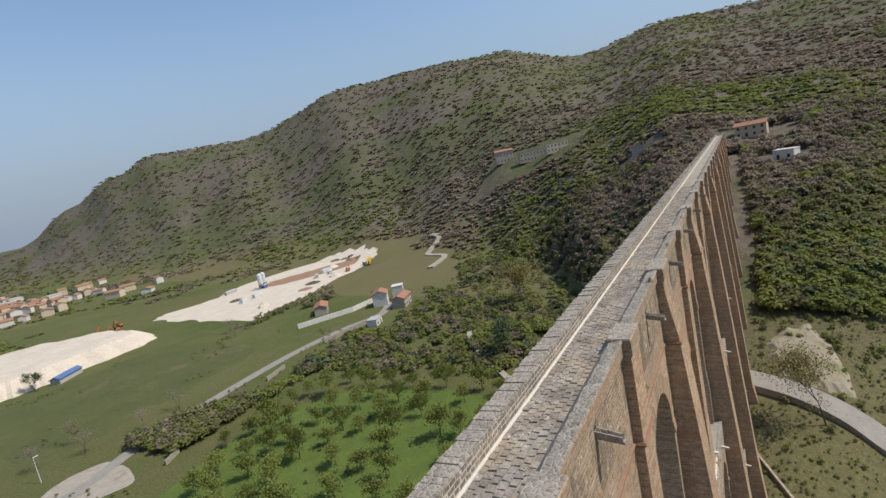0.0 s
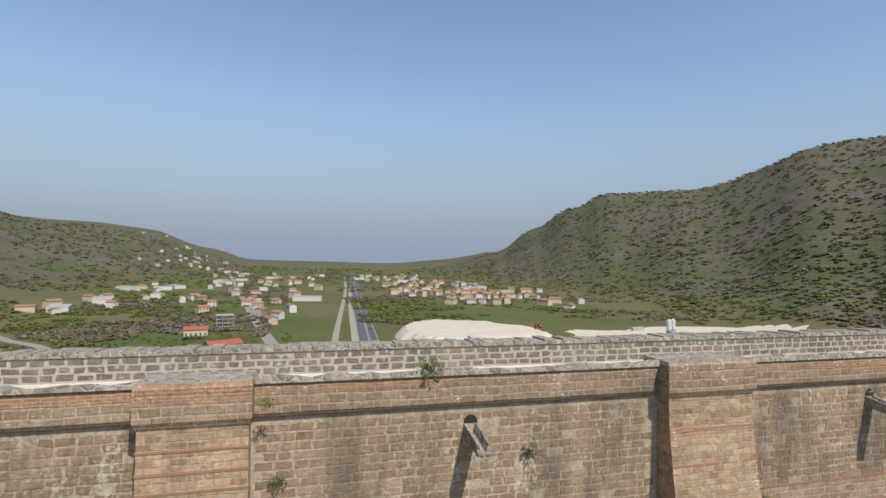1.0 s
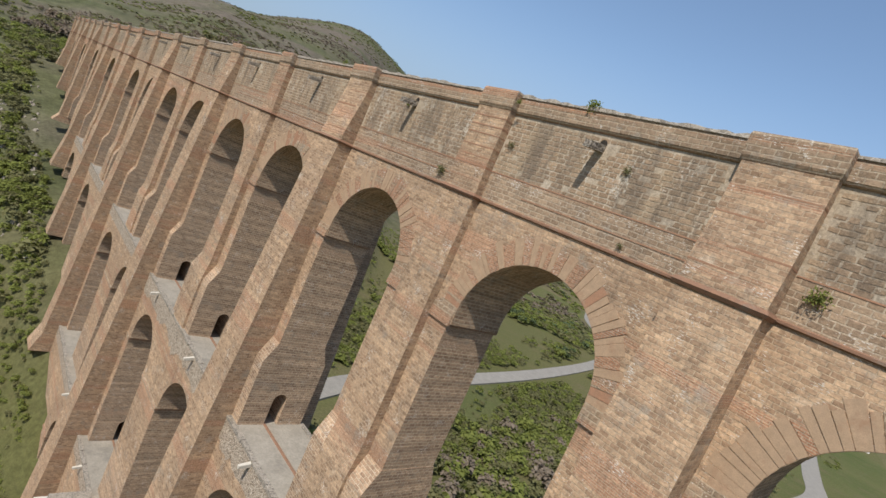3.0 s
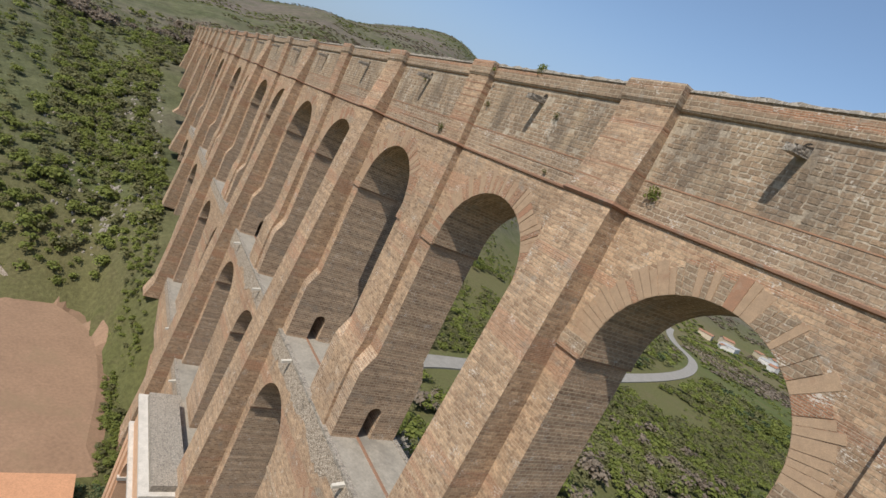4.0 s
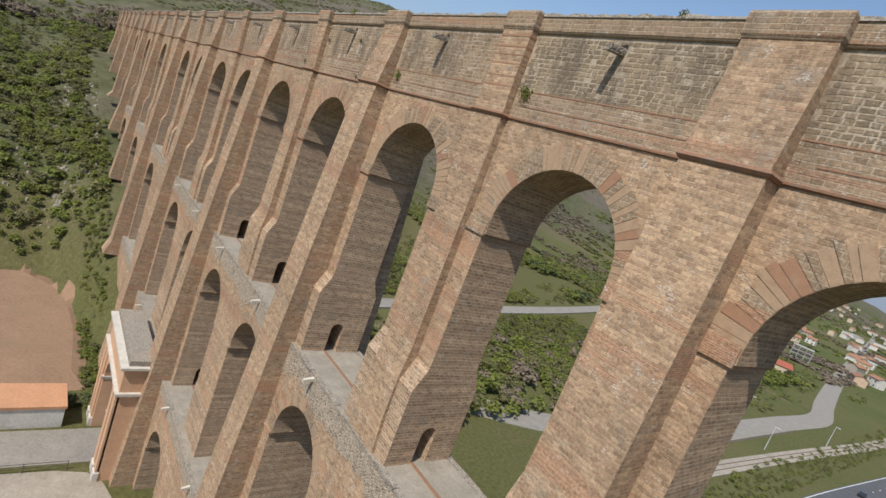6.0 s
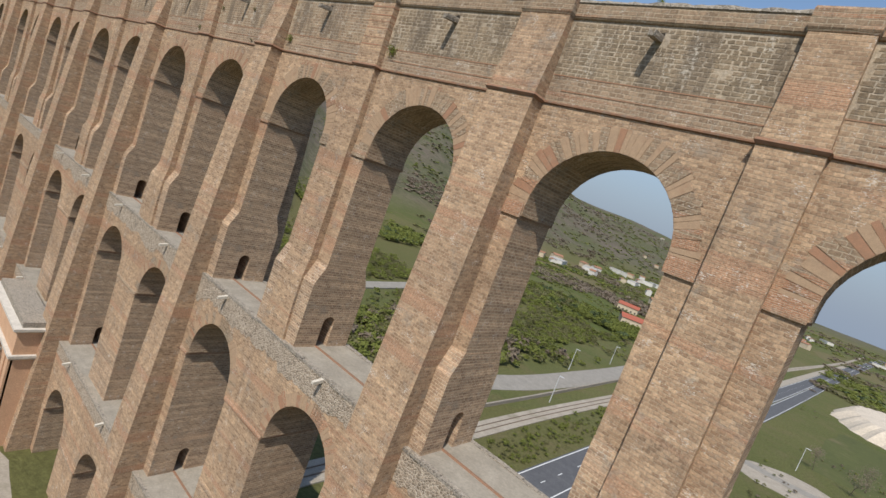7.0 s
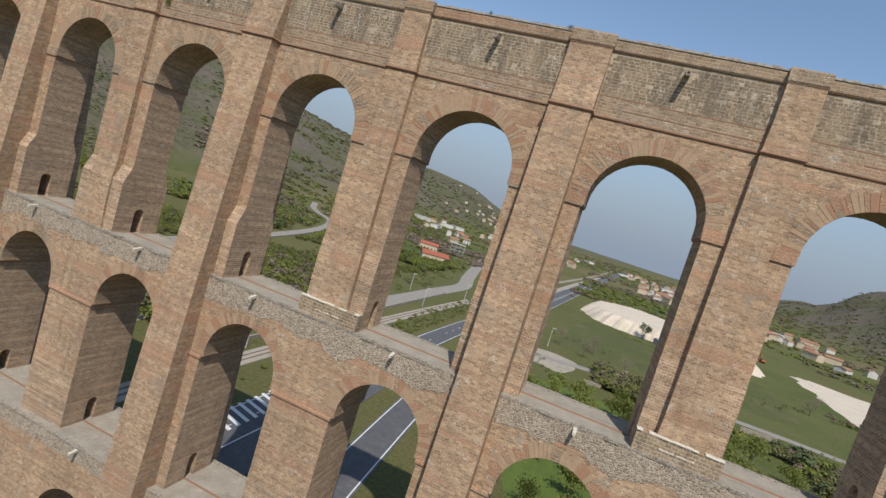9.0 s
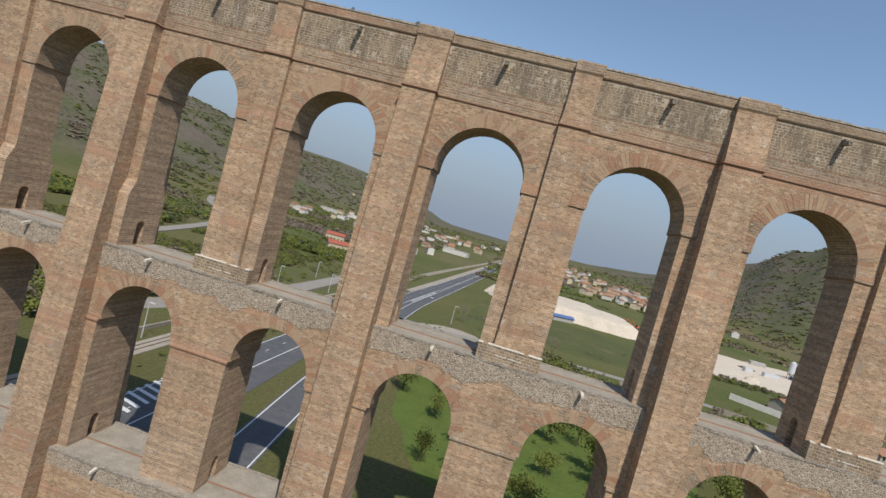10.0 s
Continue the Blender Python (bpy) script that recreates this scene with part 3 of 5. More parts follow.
def rubble_apron(n, c_z, r, z_top, y):
    """The ragged lower edge of the lichen-grey rubble under a ledge."""
    x0, c = pier_x(n), pier_x(n + 0.5)
    b = Build()
    k = 56
    low = []
    for i in range(k + 1):
        x = x0 + P * i / k
        v = 1.75 + 1.1 * noise.noise(Vector((x * 0.35, z_top, 0))) + 0.5 * noise.noise(Vector((x * 1.9, z_top, 4)))
        floor = c_z + math.sqrt(max(0.0, (r + 1.0) ** 2 - (x - c) ** 2)) if abs(x - c) < r + 1.0 else c_z - 0.3
        low.append(max(z_top - v, floor + 0.02, z_top - 2.6))
    for i in range(k):
        xa, xb = x0 + P * i / k, x0 + P * (i + 1) / k
        if min(low[i], low[i + 1]) > z_top - 0.3:
            continue
        b.hexa([(xa, y, low[i]), (xb, y, low[i + 1]), (xb, y, z_top - 0.14), (xa, y, z_top - 0.14)],
               [(xa, y - 0.03, low[i]), (xb, y - 0.03, low[i + 1]), (xb, y - 0.03, z_top - 0.14), (xa, y - 0.03, z_top - 0.14)])
    tagged(part("rubble_apron", b, RUBBLE, aqueduct, "ragged lichen-grey rubble facing"), kind="stuff")


def spout(n):
    """A stone water spout under the crown, its opening a plate of painted shade."""
    c, z = pier_x(n + 0.5), L + 3.55
    c += rnd.uniform(-0.3, 0.3)
    b = Build()
    for s in (-1, 1):
        b.hexa([(c + s * 0.05, 0.05, z - 0.10), (c + s * 0.17, 0.05, z - 0.10), (c + s * 0.17, 0.05, z + 0.12), (c + s * 0.12, 0.05, z + 0.12)][::s],
               [(c + s * 0.05, -0.95, z - 0.24), (c + s * 0.15, -0.95, z - 0.24), (c + s * 0.15, -0.95, z - 0.06), (c + s * 0.11, -0.95, z - 0.06)][::s])
    b.hexa([(c - 0.16, 0.05, z - 0.18), (c + 0.16, 0.05, z - 0.18), (c + 0.16, 0.05, z - 0.08), (c - 0.16, 0.05, z - 0.08)],
           [(c - 0.14, -1.0, z - 0.33), (c + 0.14, -1.0, z - 0.33), (c + 0.14, -1.0, z - 0.24), (c - 0.14, -1.0, z - 0.24)])
    sp = part("water_spout", b, STONE_TOP, aqueduct, "projecting stone water spout")
    # no hole is cut: a near-black plate carries the opening's shade as colour
    b = Build()
    q = [(c + 0.17 * math.cos(a), z + 0.12 + 0.2 * math.sin(a)) for a in [math.pi * i / 8 for i in range(9)]]
    b.hexa([(u, 0.05, w) for u, w in q], [(u, 0.008, w) for u, w in q])
    part("outlet", b, DARK, sp, "near-black round-headed plate painted as the spout hole's shade")


def brick_courses(n):
    """Thin red brick courses let into the attic and the pilaster above the string course."""
    x, hw = pier_x(n), {0: 1.28, 2: 1.42}.get(n, 1.36) if n % 2 == 0 else 1.04
    z = L + (1.3 if n % 2 else 0.7)
    while z < L + 4.0 and n <= 1:
        t = z - L
        d = (0.92 - 0.3 * (t - 0.4) / 1.8 if t < 2.2 else max(0.455, 0.62 - 0.16 * (t - 2.2) / 1.2)) if n % 2 == 0 else 0.442
        d += 0.006
        e = 0.008 if n % 2 == 0 else 0.01 + 0.047 * max(0.0, 1.7 - t)
        b = Build()
        xa, xb = x - hw - e, x + hw + e
        if n % 2 == 0:
            # only stretches of the courses survive on the buttresses
            if rnd.random() < 0.5:
                xa += rnd.uniform(0.3, 1.6)
            else:
                xb -= rnd.uniform(0.3, 1.6)
        b.box(xa, xb, -d, 0.0, z, z + rnd.choice((0.05, 0.06, 0.10)))
        part("brick_course", b, BRICK_LINE, aqueduct)
        z += rnd.uniform(0.26, 0.62) if n % 2 else rnd.uniform(0.35, 1.0)
    for dz in (0.62, 1.33):
        b = Build()
        k = rnd.uniform(0.0, 3.0) if dz < 1 else 0.0
        b.box(x + hw + 0.03 + k, pier_x(n + 1) - 1.0, -0.006, 0.0, L + dz, L + dz + 0.05)
        part("brick_course", b, BRICK_LINE, aqueduct)


for n in range(FIRST, LAST):
    upper_bay(n)
    if -6 <= n <= 9:
        brick_courses(n)
    coping(n)
    up = UP_C - 1 > lay(pier_x(n + 0.5), 1.7)
    if -9 <= n <= 12:
        spout(n)
    mid = tier(n, MID_C, MID_R, LEDGE_LOW, LEDGE, Y_MID, "grey screeded ledge over the middle arches")
    low = tier(n, LOW_C, LOW_R, -3.0, LEDGE_LOW, Y_LOW, "grey screeded ledge over the lowest arches") if -8 <= n <= 8 else False
    if -5 <= n <= 6 and up:
        ring(n, UP_C, UP_R, Y_UP[0], 41, single=-2 <= n <= 4)
    if -4 <= n <= 9 and mid:
        ledge_spout(n, LEDGE, Y_MID[0])
        rubble_apron(n, MID_C, MID_R, LEDGE, Y_MID[0])
    if low:
        ledge_spout(n, LEDGE_LOW, Y_LOW[0])
    if -1 <= n <= 6 and mid:
        ring(n, MID_C, MID_R, Y_MID[0], 36, 0.95, single=False)
for n in range(FIRST, LAST + 1):
    if n % 2 == 0:
        buttress(n)
    else:
        pilaster(n)
    pier_skirt(n, LEDGE, Y_UP, 2.46, L - 13.2)
    if -8 < n <= 8:
        pier_skirt(n, LEDGE_LOW, Y_MID, 2.58, LEDGE_LOW + 5)

for mat, b in far_wedges.values():
    tagged(part("voussoir_field", b, mat, aqueduct, "narrow tufa and brick voussoirs of farther arches"), kind="stuff")


# ---- ground ----
def ground_material():
    m = Nodes("grass_fields_and_scrub", 0.95, 0.1)
    p = m.position()
    big, mid, fin = m.noise(p, 0.012, 5, 0.6), m.noise(p, 0.09, 6, 0.7), m.noise(p, 1.3, 6, 0.75)
    grass = m.mix(m.ramp(big, (0.38, 0.0), (0.62, 1.0)), (0.08, 0.10, 0.03), (0.118, 0.12, 0.045))
    # parcels of pasture, meadow and fallow
    cells = m.node("ShaderNodeTexVoronoi", Scale=0.011)
    m.l.new(m.scaled(p, (1.0, 0.55, 0.0)), cells.inputs["Vector"])
    tone = m.n.new("ShaderNodeSeparateColor")
    m.l.new(cells.outputs["Color"], tone.inputs[0])
    grass = m.mix(m.ramp(tone.outputs[0], (0.30, 0.0), (0.45, 0.65), (0.75, 0.65), (0.9, 0.0)), grass, (0.12, 0.11, 0.045))
    grass = m.mix(m.ramp(tone.outputs[1], (0.55, 0.0), (0.8, 0.6)), grass, (0.16, 0.13, 0.07))
    grass = m.mix(m.ramp(mid, (0.5, 0.0), (0.7, 0.75)), grass, (0.14, 0.115, 0.06))
    # the wooded slopes: leafless brown woods, green scrub and thin grass, grained like closed crowns
    wood = m.mix(m.ramp(m.noise(p, 0.0045, 7, 0.62), (0.43, 0.0), (0.57, 1.0)), (0.10, 0.102, 0.05), (0.135, 0.112, 0.085))
    wood = m.mix(m.ramp(m.noise(p, 0.022, 6, 0.7), (0.5, 0.0), (0.66, 0.7)), wood, (0.075, 0.085, 0.038))
    crowns = m.noise(p, 0.16, 5, 0.65)
    wood = m.mix(1.0, wood, m.ramp(crowns, (0.3, 0.66), (0.7, 1.3)), 'MULTIPLY')
    sep = m.n.new("ShaderNodeSeparateXYZ")
    m.l.new(p, sep.inputs[0])
    high = m.n.new("ShaderNodeMapRange")
    high.inputs["From Min"].default_value, high.inputs["From Max"].default_value = 5.0, 24.0
    m.l.new(sep.outputs["Z"], high.inputs["Value"])
    col = m.mix(high.outputs[0], grass, wood)
    col = m.mix(1.0, col, m.ramp(fin, (0.28, 0.6), (0.72, 1.35)), 'MULTIPLY')
    m.bump(m.mix(0.5, m.mix(0.6, mid, crowns), fin), 0.7, 0.9)
    return m.color(col)


GROUND = ground_material()


def make_ground():
    """One polar sheet, fine near the aqueduct, out to the horizon."""
    radii = [0.0]
    step = 6.0
    while radii[-1] < 4800:
        radii.append(radii[-1] + step)
        step *= 1.045
    na = 288
    verts, faces = [(10.0, 0.0, ground_z(10, 0))], []
    for r in radii[1:]:
        for i in range(na):
            a = 2 * math.pi * i / na
            x, y = 10 + r * math.sin(a), r * math.cos(a)
            verts.append((x, y, ground_z(x, y)))
    for i in range(na):
        faces.append((0, 1 + (i + 1) % na, 1 + i))
    for k in range(len(radii) - 2):
        o, q = 1 + k * na, 1 + (k + 1) * na
        for i in range(na):
            j = (i + 1) % na
            faces.append((o + i, o + j, q + j, q + i))
    b = Build()
    b.v, b.f = verts, faces
    ob = new("ground", b.mesh("ground", GROUND, True))
    return tagged(ob, "green valley floor and wooded hillsides", "ground", kind="structure")


ground = make_ground()


# ---- roads ----
ASPHALT = grained("worn_grey_asphalt", (0.115, 0.115, 0.118), (0.085, 0.085, 0.09), 0.5, 0.85, 0.15, 0.01, (0.14, 0.135, 0.13))
OLD_ROAD = grained("pale_dusty_road", (0.30, 0.275, 0.235), (0.23, 0.21, 0.18), 0.4, 0.9, 0.15, 0.01)
PAINT = grained("white_road_paint", (0.72, 0.72, 0.70), (0.55, 0.55, 0.53), 2.0, 0.7, 0.05)
GRAVEL = grained("pale_gravel", (0.38, 0.335, 0.27), (0.29, 0.25, 0.2), 0.4, 0.95, 0.3, 0.05, (0.20, 0.18, 0.12))
CHALK = grained("white_crushed_limestone", (0.60, 0.515, 0.41), (0.50, 0.43, 0.34), 0.12, 0.95, 0.5, 0.3)
SOIL = grained("bare_brown_soil", (0.30, 0.19, 0.12), (0.25, 0.158, 0.10), 0.25, 0.95, 0.4, 0.06, (0.24, 0.165, 0.10))
RUST = grained("rusty_rail", (0.22, 0.16, 0.12), (0.16, 0.12, 0.09), 2.0, 0.7, 0.1)


def spline(pts, n=8):
    out = []
    q = [pts[0]] + list(pts) + [pts[-1]]
    for i in range(1, len(q) - 2):
        for k in range(n):
            t = k / n
            out.append(tuple(0.5 * (2 * b + (c - a) * t + (2 * a - 5 * b + 4 * c - d) * t * t + (3 * b - a - 3 * c + d) * t ** 3)
                             for a, b, c, d in zip(q[i - 1], q[i], q[i + 1], q[i + 2])))
    return out + [tuple(pts[-1])]


def ribbon(b, pts, off, width, z, thick=0.12):
    """A strip along a line of (x, y[, half width]) on the ground, shifted sideways by off."""
    left, right = [], []
    for i, p in enumerate(pts):
        a, c = pts[max(0, i - 1)], pts[min(len(pts) - 1, i + 1)]
        d = Vector((c[0] - a[0], c[1] - a[1])).normalized()
        nx, ny = d.y, -d.x
        for s, side in ((-1, left), (1, right)):
            x, y = p[0] + nx * (off + s * width / 2), p[1] + ny * (off + s * width / 2)
            g = max(ground_z(x, y), ground_z(p[0], p[1]))
            side.append((x, y, g + z + (0.5 if g > 1 else 0)))
    for i in range(len(pts) - 1):
        b.quad(left[i], right[i], right[i + 1], left[i + 1])
        for s in (left, right):
            lo = [(q[0], q[1], q[2] - thick) for q in (s[i], s[i + 1])]
            b.quad(s[i], s[i + 1], lo[1], lo[0]) if s is left else b.quad(s[i + 1], s[i], lo[0], lo[1])


def dashes(b, pts, off, width, z, on, gap):
    run, seg = 0.0, []
    for a, c in zip(pts, pts[1:]):
        steps = max(1, int(math.dist(a[:2], c[:2]) / 1.5))
        for k in range(steps):
            q = tuple(a[i] + (c[i] - a[i]) * k / steps for i in (0, 1))
            run += math.dist(a[:2], c[:2]) / steps
            if run % (on + gap) < on:
                seg.append(q)
            else:
                if len(seg) > 1:
                    ribbon(b, seg, off, width, z, 0.01)
                seg = []


def road(name, label, pts, width, mat, edge=True, centre=False, z=0.10):
    ob = tagged(new(name), label, "road", kind="structure")
    line = spline(pts)
    b = Build()
    ribbon(b, line, 0, width, z, 1.6)
    part("surface", b, mat, ob)
    if edge:
        for s in (-1, 1):
            b = Build()
            ribbon(b, line, s * (width / 2 - 0.45), 0.22, z + 0.012, 0.005)
            part("edge_line", b, PAINT, ob, "white painted edge line")
    if centre:
        b = Build()
        dashes(b, line, 0, 0.16, z + 0.012, 3, 4.5)
        tagged(part("lane_dashes", b, PAINT, ob, "white painted lane dashes"), kind="stuff")
    return line


WEST_LINE = road("highway_west", "grey asphalt carriageway with white lines", [(14, -260), (10, -60), (9, 0), (9.2, 45), (11.0, 110), (12.8, 155), (16.3, 205), (21.5, 275), (25.5, 330), (45, 640), (73, 1050), (103, 1460), (151, 2100)], 8.0, ASPHALT, centre=True)
EAST_LINE = road("highway_east", "grey asphalt carriageway with white lines", [(70, -230), (44, -60), (32.5, 0), (28, 45), (25, 98), (24.2, 150), (24.8, 203), (29, 268), (33, 330), (52.5, 640), (80.5, 1050), (110.5, 1460), (158.5, 2100)], 6.4, ASPHALT)
SIDE_LINE = road("side_road", "pale dusty valley road", [(-75, 20), (-38, 62), (-22, 105), (-18, 160), (-17, 215), (-16.5, 258), (-25, 300), (-38, 370), (-57, 480), (-109, 800), (-190, 1300), (-280, 1850)], 8.6, OLD_ROAD, edge=False)
road("farm_road", "narrow grey farm road", [(25, 157), (46, 158), (67, 165), (106, 170), (139, 171), (168, 167), (190, 160), (215, 172)], 5.0, OLD_ROAD, edge=False)
HILL_LINE = road("hill_road", "grey road winding up the wooded slope", [(-70, 20), (-86, 60), (-91, 85), (-95, 120), (-106, 178), (-124, 250), (-145, 310), (-172, 360), (-205, 392), (-235, 430), (-262, 475)], 6.5, OLD_ROAD, edge=False, z=0.5)
road("portico_road", "grey road under the stuccoed gateway", [(-31, -80), (-31, -30), (-30.75, 0), (-31, 30), (-38, 62)], 6.4, OLD_ROAD, edge=False)
LANE_LINE = road("east_lane", "grey lane beside the aqueduct", [(70, -70), (84, -34), (91, -24), (95, -19), (99, -12), (103, -3), (105, 5), (112, 14), (126, 22)], 5.0, OLD_ROAD, edge=False, z=0.35)
road("hill_track", "pale track on the wooded slope", [(110, 48), (120, 60), (148, 86), (165, 96)], 2.0, GRAVEL, edge=False, z=0.6)
road("quarry_track", "pale dirt track winding uphill", [(290, 190), (330, 200), (345, 225), (380, 232), (395, 250)], 5.0, GRAVEL, edge=False, z=0.8)
road("pale_verge", "pale gravel strip along the highway", [(13.5, 235), (19.5, 330), (38, 640), (63, 1000)], 5.0, GRAVEL, edge=False, z=0.06)

gore = tagged(new("gore_marking"), "white hatched gore marking on asphalt", "road marking", kind="structure")
b = Build()
ribbon(b, spline([(15.8, 0), (16.0, 50), (14.8, 100)]), 0, 6.0, 0.085, 0.2)
ribbon(b, spline([(19.2, 185), (21.4, 210), (25.2, 268)]), 0, 4.0, 0.085, 0.2)
part("asphalt_infill", b, ASPHALT, gore)
for i in range(30):
    near = i < 12
    y = 24 + i * 2.1 if near else 206 + (i - 12) * 3.0
    x = 7.5 if near else 21.2 + (y - 208) * 0.07
    b = Build()
    h = 2.5 if near else 1.3
    b.hexa([(x - h, y, 0.10), (x + h, y - 1.5, 0.10), (x + h, y - 0.7, 0.10), (x - h, y + 0.8, 0.10)],
           [(x - h, y, 0.125), (x + h, y - 1.5, 0.125), (x + h, y - 0.7, 0.125), (x - h, y + 0.8, 0.125)])
    part("stripe", b, PAINT, gore)

rail = tagged(new("railway"), "single railway track on pale ballast", "railway", kind="structure")
RAIL_LINE = spline([(-10, -90), (-8.0, 0), (-7.4, 60), (-6.6, 105), (-3, 180), (2, 260), (9, 388), (55, 1000), (98, 1763)])
b = Build()
ribbon(b, RAIL_LINE, 0, 4.6, 0.22, 0.5)
part("ballast", b, GRAVEL, rail, "pale ballast")
for s in (-0.75, 0.75):
    b = Build()
    ribbon(b, RAIL_LINE, s, 0.12, 0.40, 0.2)
    part("rail", b, RUST, rail, "rusty steel rail")


def patch(name, label, category, outline, mat, z=0.06, kind="structure", rag=0.10):
    """A patch of bare ground with a ragged edge."""
    line = spline(list(outline) + [outline[0]], 6)[:-1]
    cx, cy = sum(p[0] for p in line) / len(line), sum(p[1] for p in line) / len(line)
    b = Build()
    rings = []
    for t in (0.0, 0.25, 0.5, 0.75, 1.0):
        rr = []
        for p in line:
            w = 1 + rag * t * noise.noise(Vector((p[0] / (0.7 / rag), p[1] / (0.7 / rag), 3)))
            x, y = cx + (p[0] - cx) * t * w, cy + (p[1] - cy) * t * w
            g = ground_z(x, y)
            rr.append((x, y, g + z + (0.6 if g > 1 else 0) if t < 1 else g - 0.2))
        rings.append(rr)
    for a, c in zip(rings, rings[1:]):
        for i in range(len(line)):
            j = (i + 1) % len(line)
            b.quad(a[i], c[i], c[j], a[j])
    ob = new(name, b.mesh(name, mat, True))
    return tagged(ob, label, category, kind=kind)


patch("bare_field", "bare brown soil plot beside the aqueduct", "field", [(-41, -5.0), (-41, -19), (-57, -21), (-80, -24), (-91, -21), (-86, -13), (-77, -7), (-60, -4.6)], SOIL, 0.5, rag=0.04)
patch("roadside_verge", "pale dusty ground before the stuccoed gateway", "verge", [(-28, -34), (-28, -3.4), (-9, -3.6), (-6, -14), (-10, -34)], GRAVEL, 0.07)
patch("quarry_floor", "white crushed stone yard", "quarry", [(172, 242), (205, 246), (240, 251), (283, 262), (345, 275), (400, 328), (396, 385), (305, 408), (240, 388), (195, 402), (182, 360), (176, 300)], CHALK, 0.12)
patch("earth_bank", "brown earth and scrap strewn over the stone yard", "earth bank", [(268, 336), (300, 312), (335, 296), (372, 306), (352, 332), (318, 352), (284, 366)], SOIL, 0.35, rag=0.3)
patch("gravel_yard", "pale gravel yard beside the farm road", "yard", [(23, 150), (34, 142), (44, 144), (55, 141), (60, 166), (49, 174), (34, 166)], GRAVEL, 0.07)
patch("stony_clearing", "stony bare clearing beside a lane", "clearing", [(105, -9), (113, -6), (121, -9), (123, -15), (112, -19), (101, -19), (102, -14)], grained("stony_soil", (0.33, 0.28, 0.21), (0.23, 0.20, 0.13), 0.7, 0.95, 0.5, 0.05, (0.13, 0.14, 0.05)), 0.2, rag=0.3)
patch("meadow", "smooth green meadow", "meadow", [(34, 180), (60, 178), (110, 183), (150, 190), (163, 235), (158, 290), (120, 300), (70, 302), (42, 300)], grained("meadow_grass", (0.092, 0.10, 0.033), (0.072, 0.08, 0.028), 0.06, 0.95, 0.4, 0.1, (0.155, 0.125, 0.065)), 0.05)
patch("orchard_grass", "bright spring grass between fruit trees", "meadow", [(36, 60), (60, 22), (100, 36), (122, 70), (116, 118), (92, 138), (63, 138), (33, 128)], grained("spring_grass", (0.105, 0.145, 0.03), (0.075, 0.105, 0.024), 0.12, 0.95, 0.4, 0.1), 0.05)


def mound(name, label, outline, height, mat):
    """A flat-topped heap with steep gullied sides."""
    line = spline(list(outline) + [outline[0]], 10)[:-1]
    cx, cy = sum(p[0] for p in line) / len(line), sum(p[1] for p in line) / len(line)
    b = Build()
    rings = []
    for t, h in ((0.0, 1.0), (0.4, 1.0), (0.7, 0.96), (0.84, 0.88), (0.9, 0.6), (0.95, 0.3), (1.0, -0.05)):
        rr = []
        for i, p in enumerate(line):
            q = 0.02 * math.sin(i * 1.7) + 0.02 * noise.noise(Vector((i * 0.4, t, 0)))
            x, y = cx + (p[0] - cx) * (t + q * (t > 0.5)), cy + (p[1] - cy) * (t + q * (t > 0.5))
            rr.append((x, y, max(-0.3, height * (h + 0.12 * noise.noise(Vector((x / 25, y / 25, 1))) * (h > 0.4)))))
        rings.append(rr)
    for a, c in zip(rings, rings[1:]):
        for i in range(len(line)):
            j = (i + 1) % len(line)
            b.quad(a[i], c[i], c[j], a[j])
    ob = new(name, b.mesh(name, mat, True))
    return tagged(ob, label, "spoil heap")


mound("spoil_heap", "long flat-topped heap of white crushed limestone", [(50, 345), (62, 314), (85, 305), (107, 306), (156, 311), (166, 345), (152, 388), (112, 428), (74, 420), (54, 382)], 8.0, CHALK)


# ---- trees and woods ----
LEAF_SPRING = leafy("spring_leaves", (0.23, 0.25, 0.065), (0.165, 0.19, 0.05), 0.4)
LEAF_OLIVE = leafy("olive_leaves", (0.21, 0.20, 0.09), (0.16, 0.158, 0.07), 0.4)
LEAF_DARK = leafy("evergreen_leaves", (0.07, 0.095, 0.045), (0.095, 0.12, 0.05), 0.15)
LEAF_BARE = leafy("bare_twigs", (0.27, 0.215, 0.16), (0.21, 0.17, 0.125), 0.35)
LEAF_BUD = leafy("budding_twigs", (0.20, 0.165, 0.05), (0.15, 0.125, 0.045), 0.2)
BARK = grained("grey_brown_bark", (0.13, 0.10, 0.075), (0.09, 0.07, 0.05), 3.0, 0.95, 0.6, 0.03)


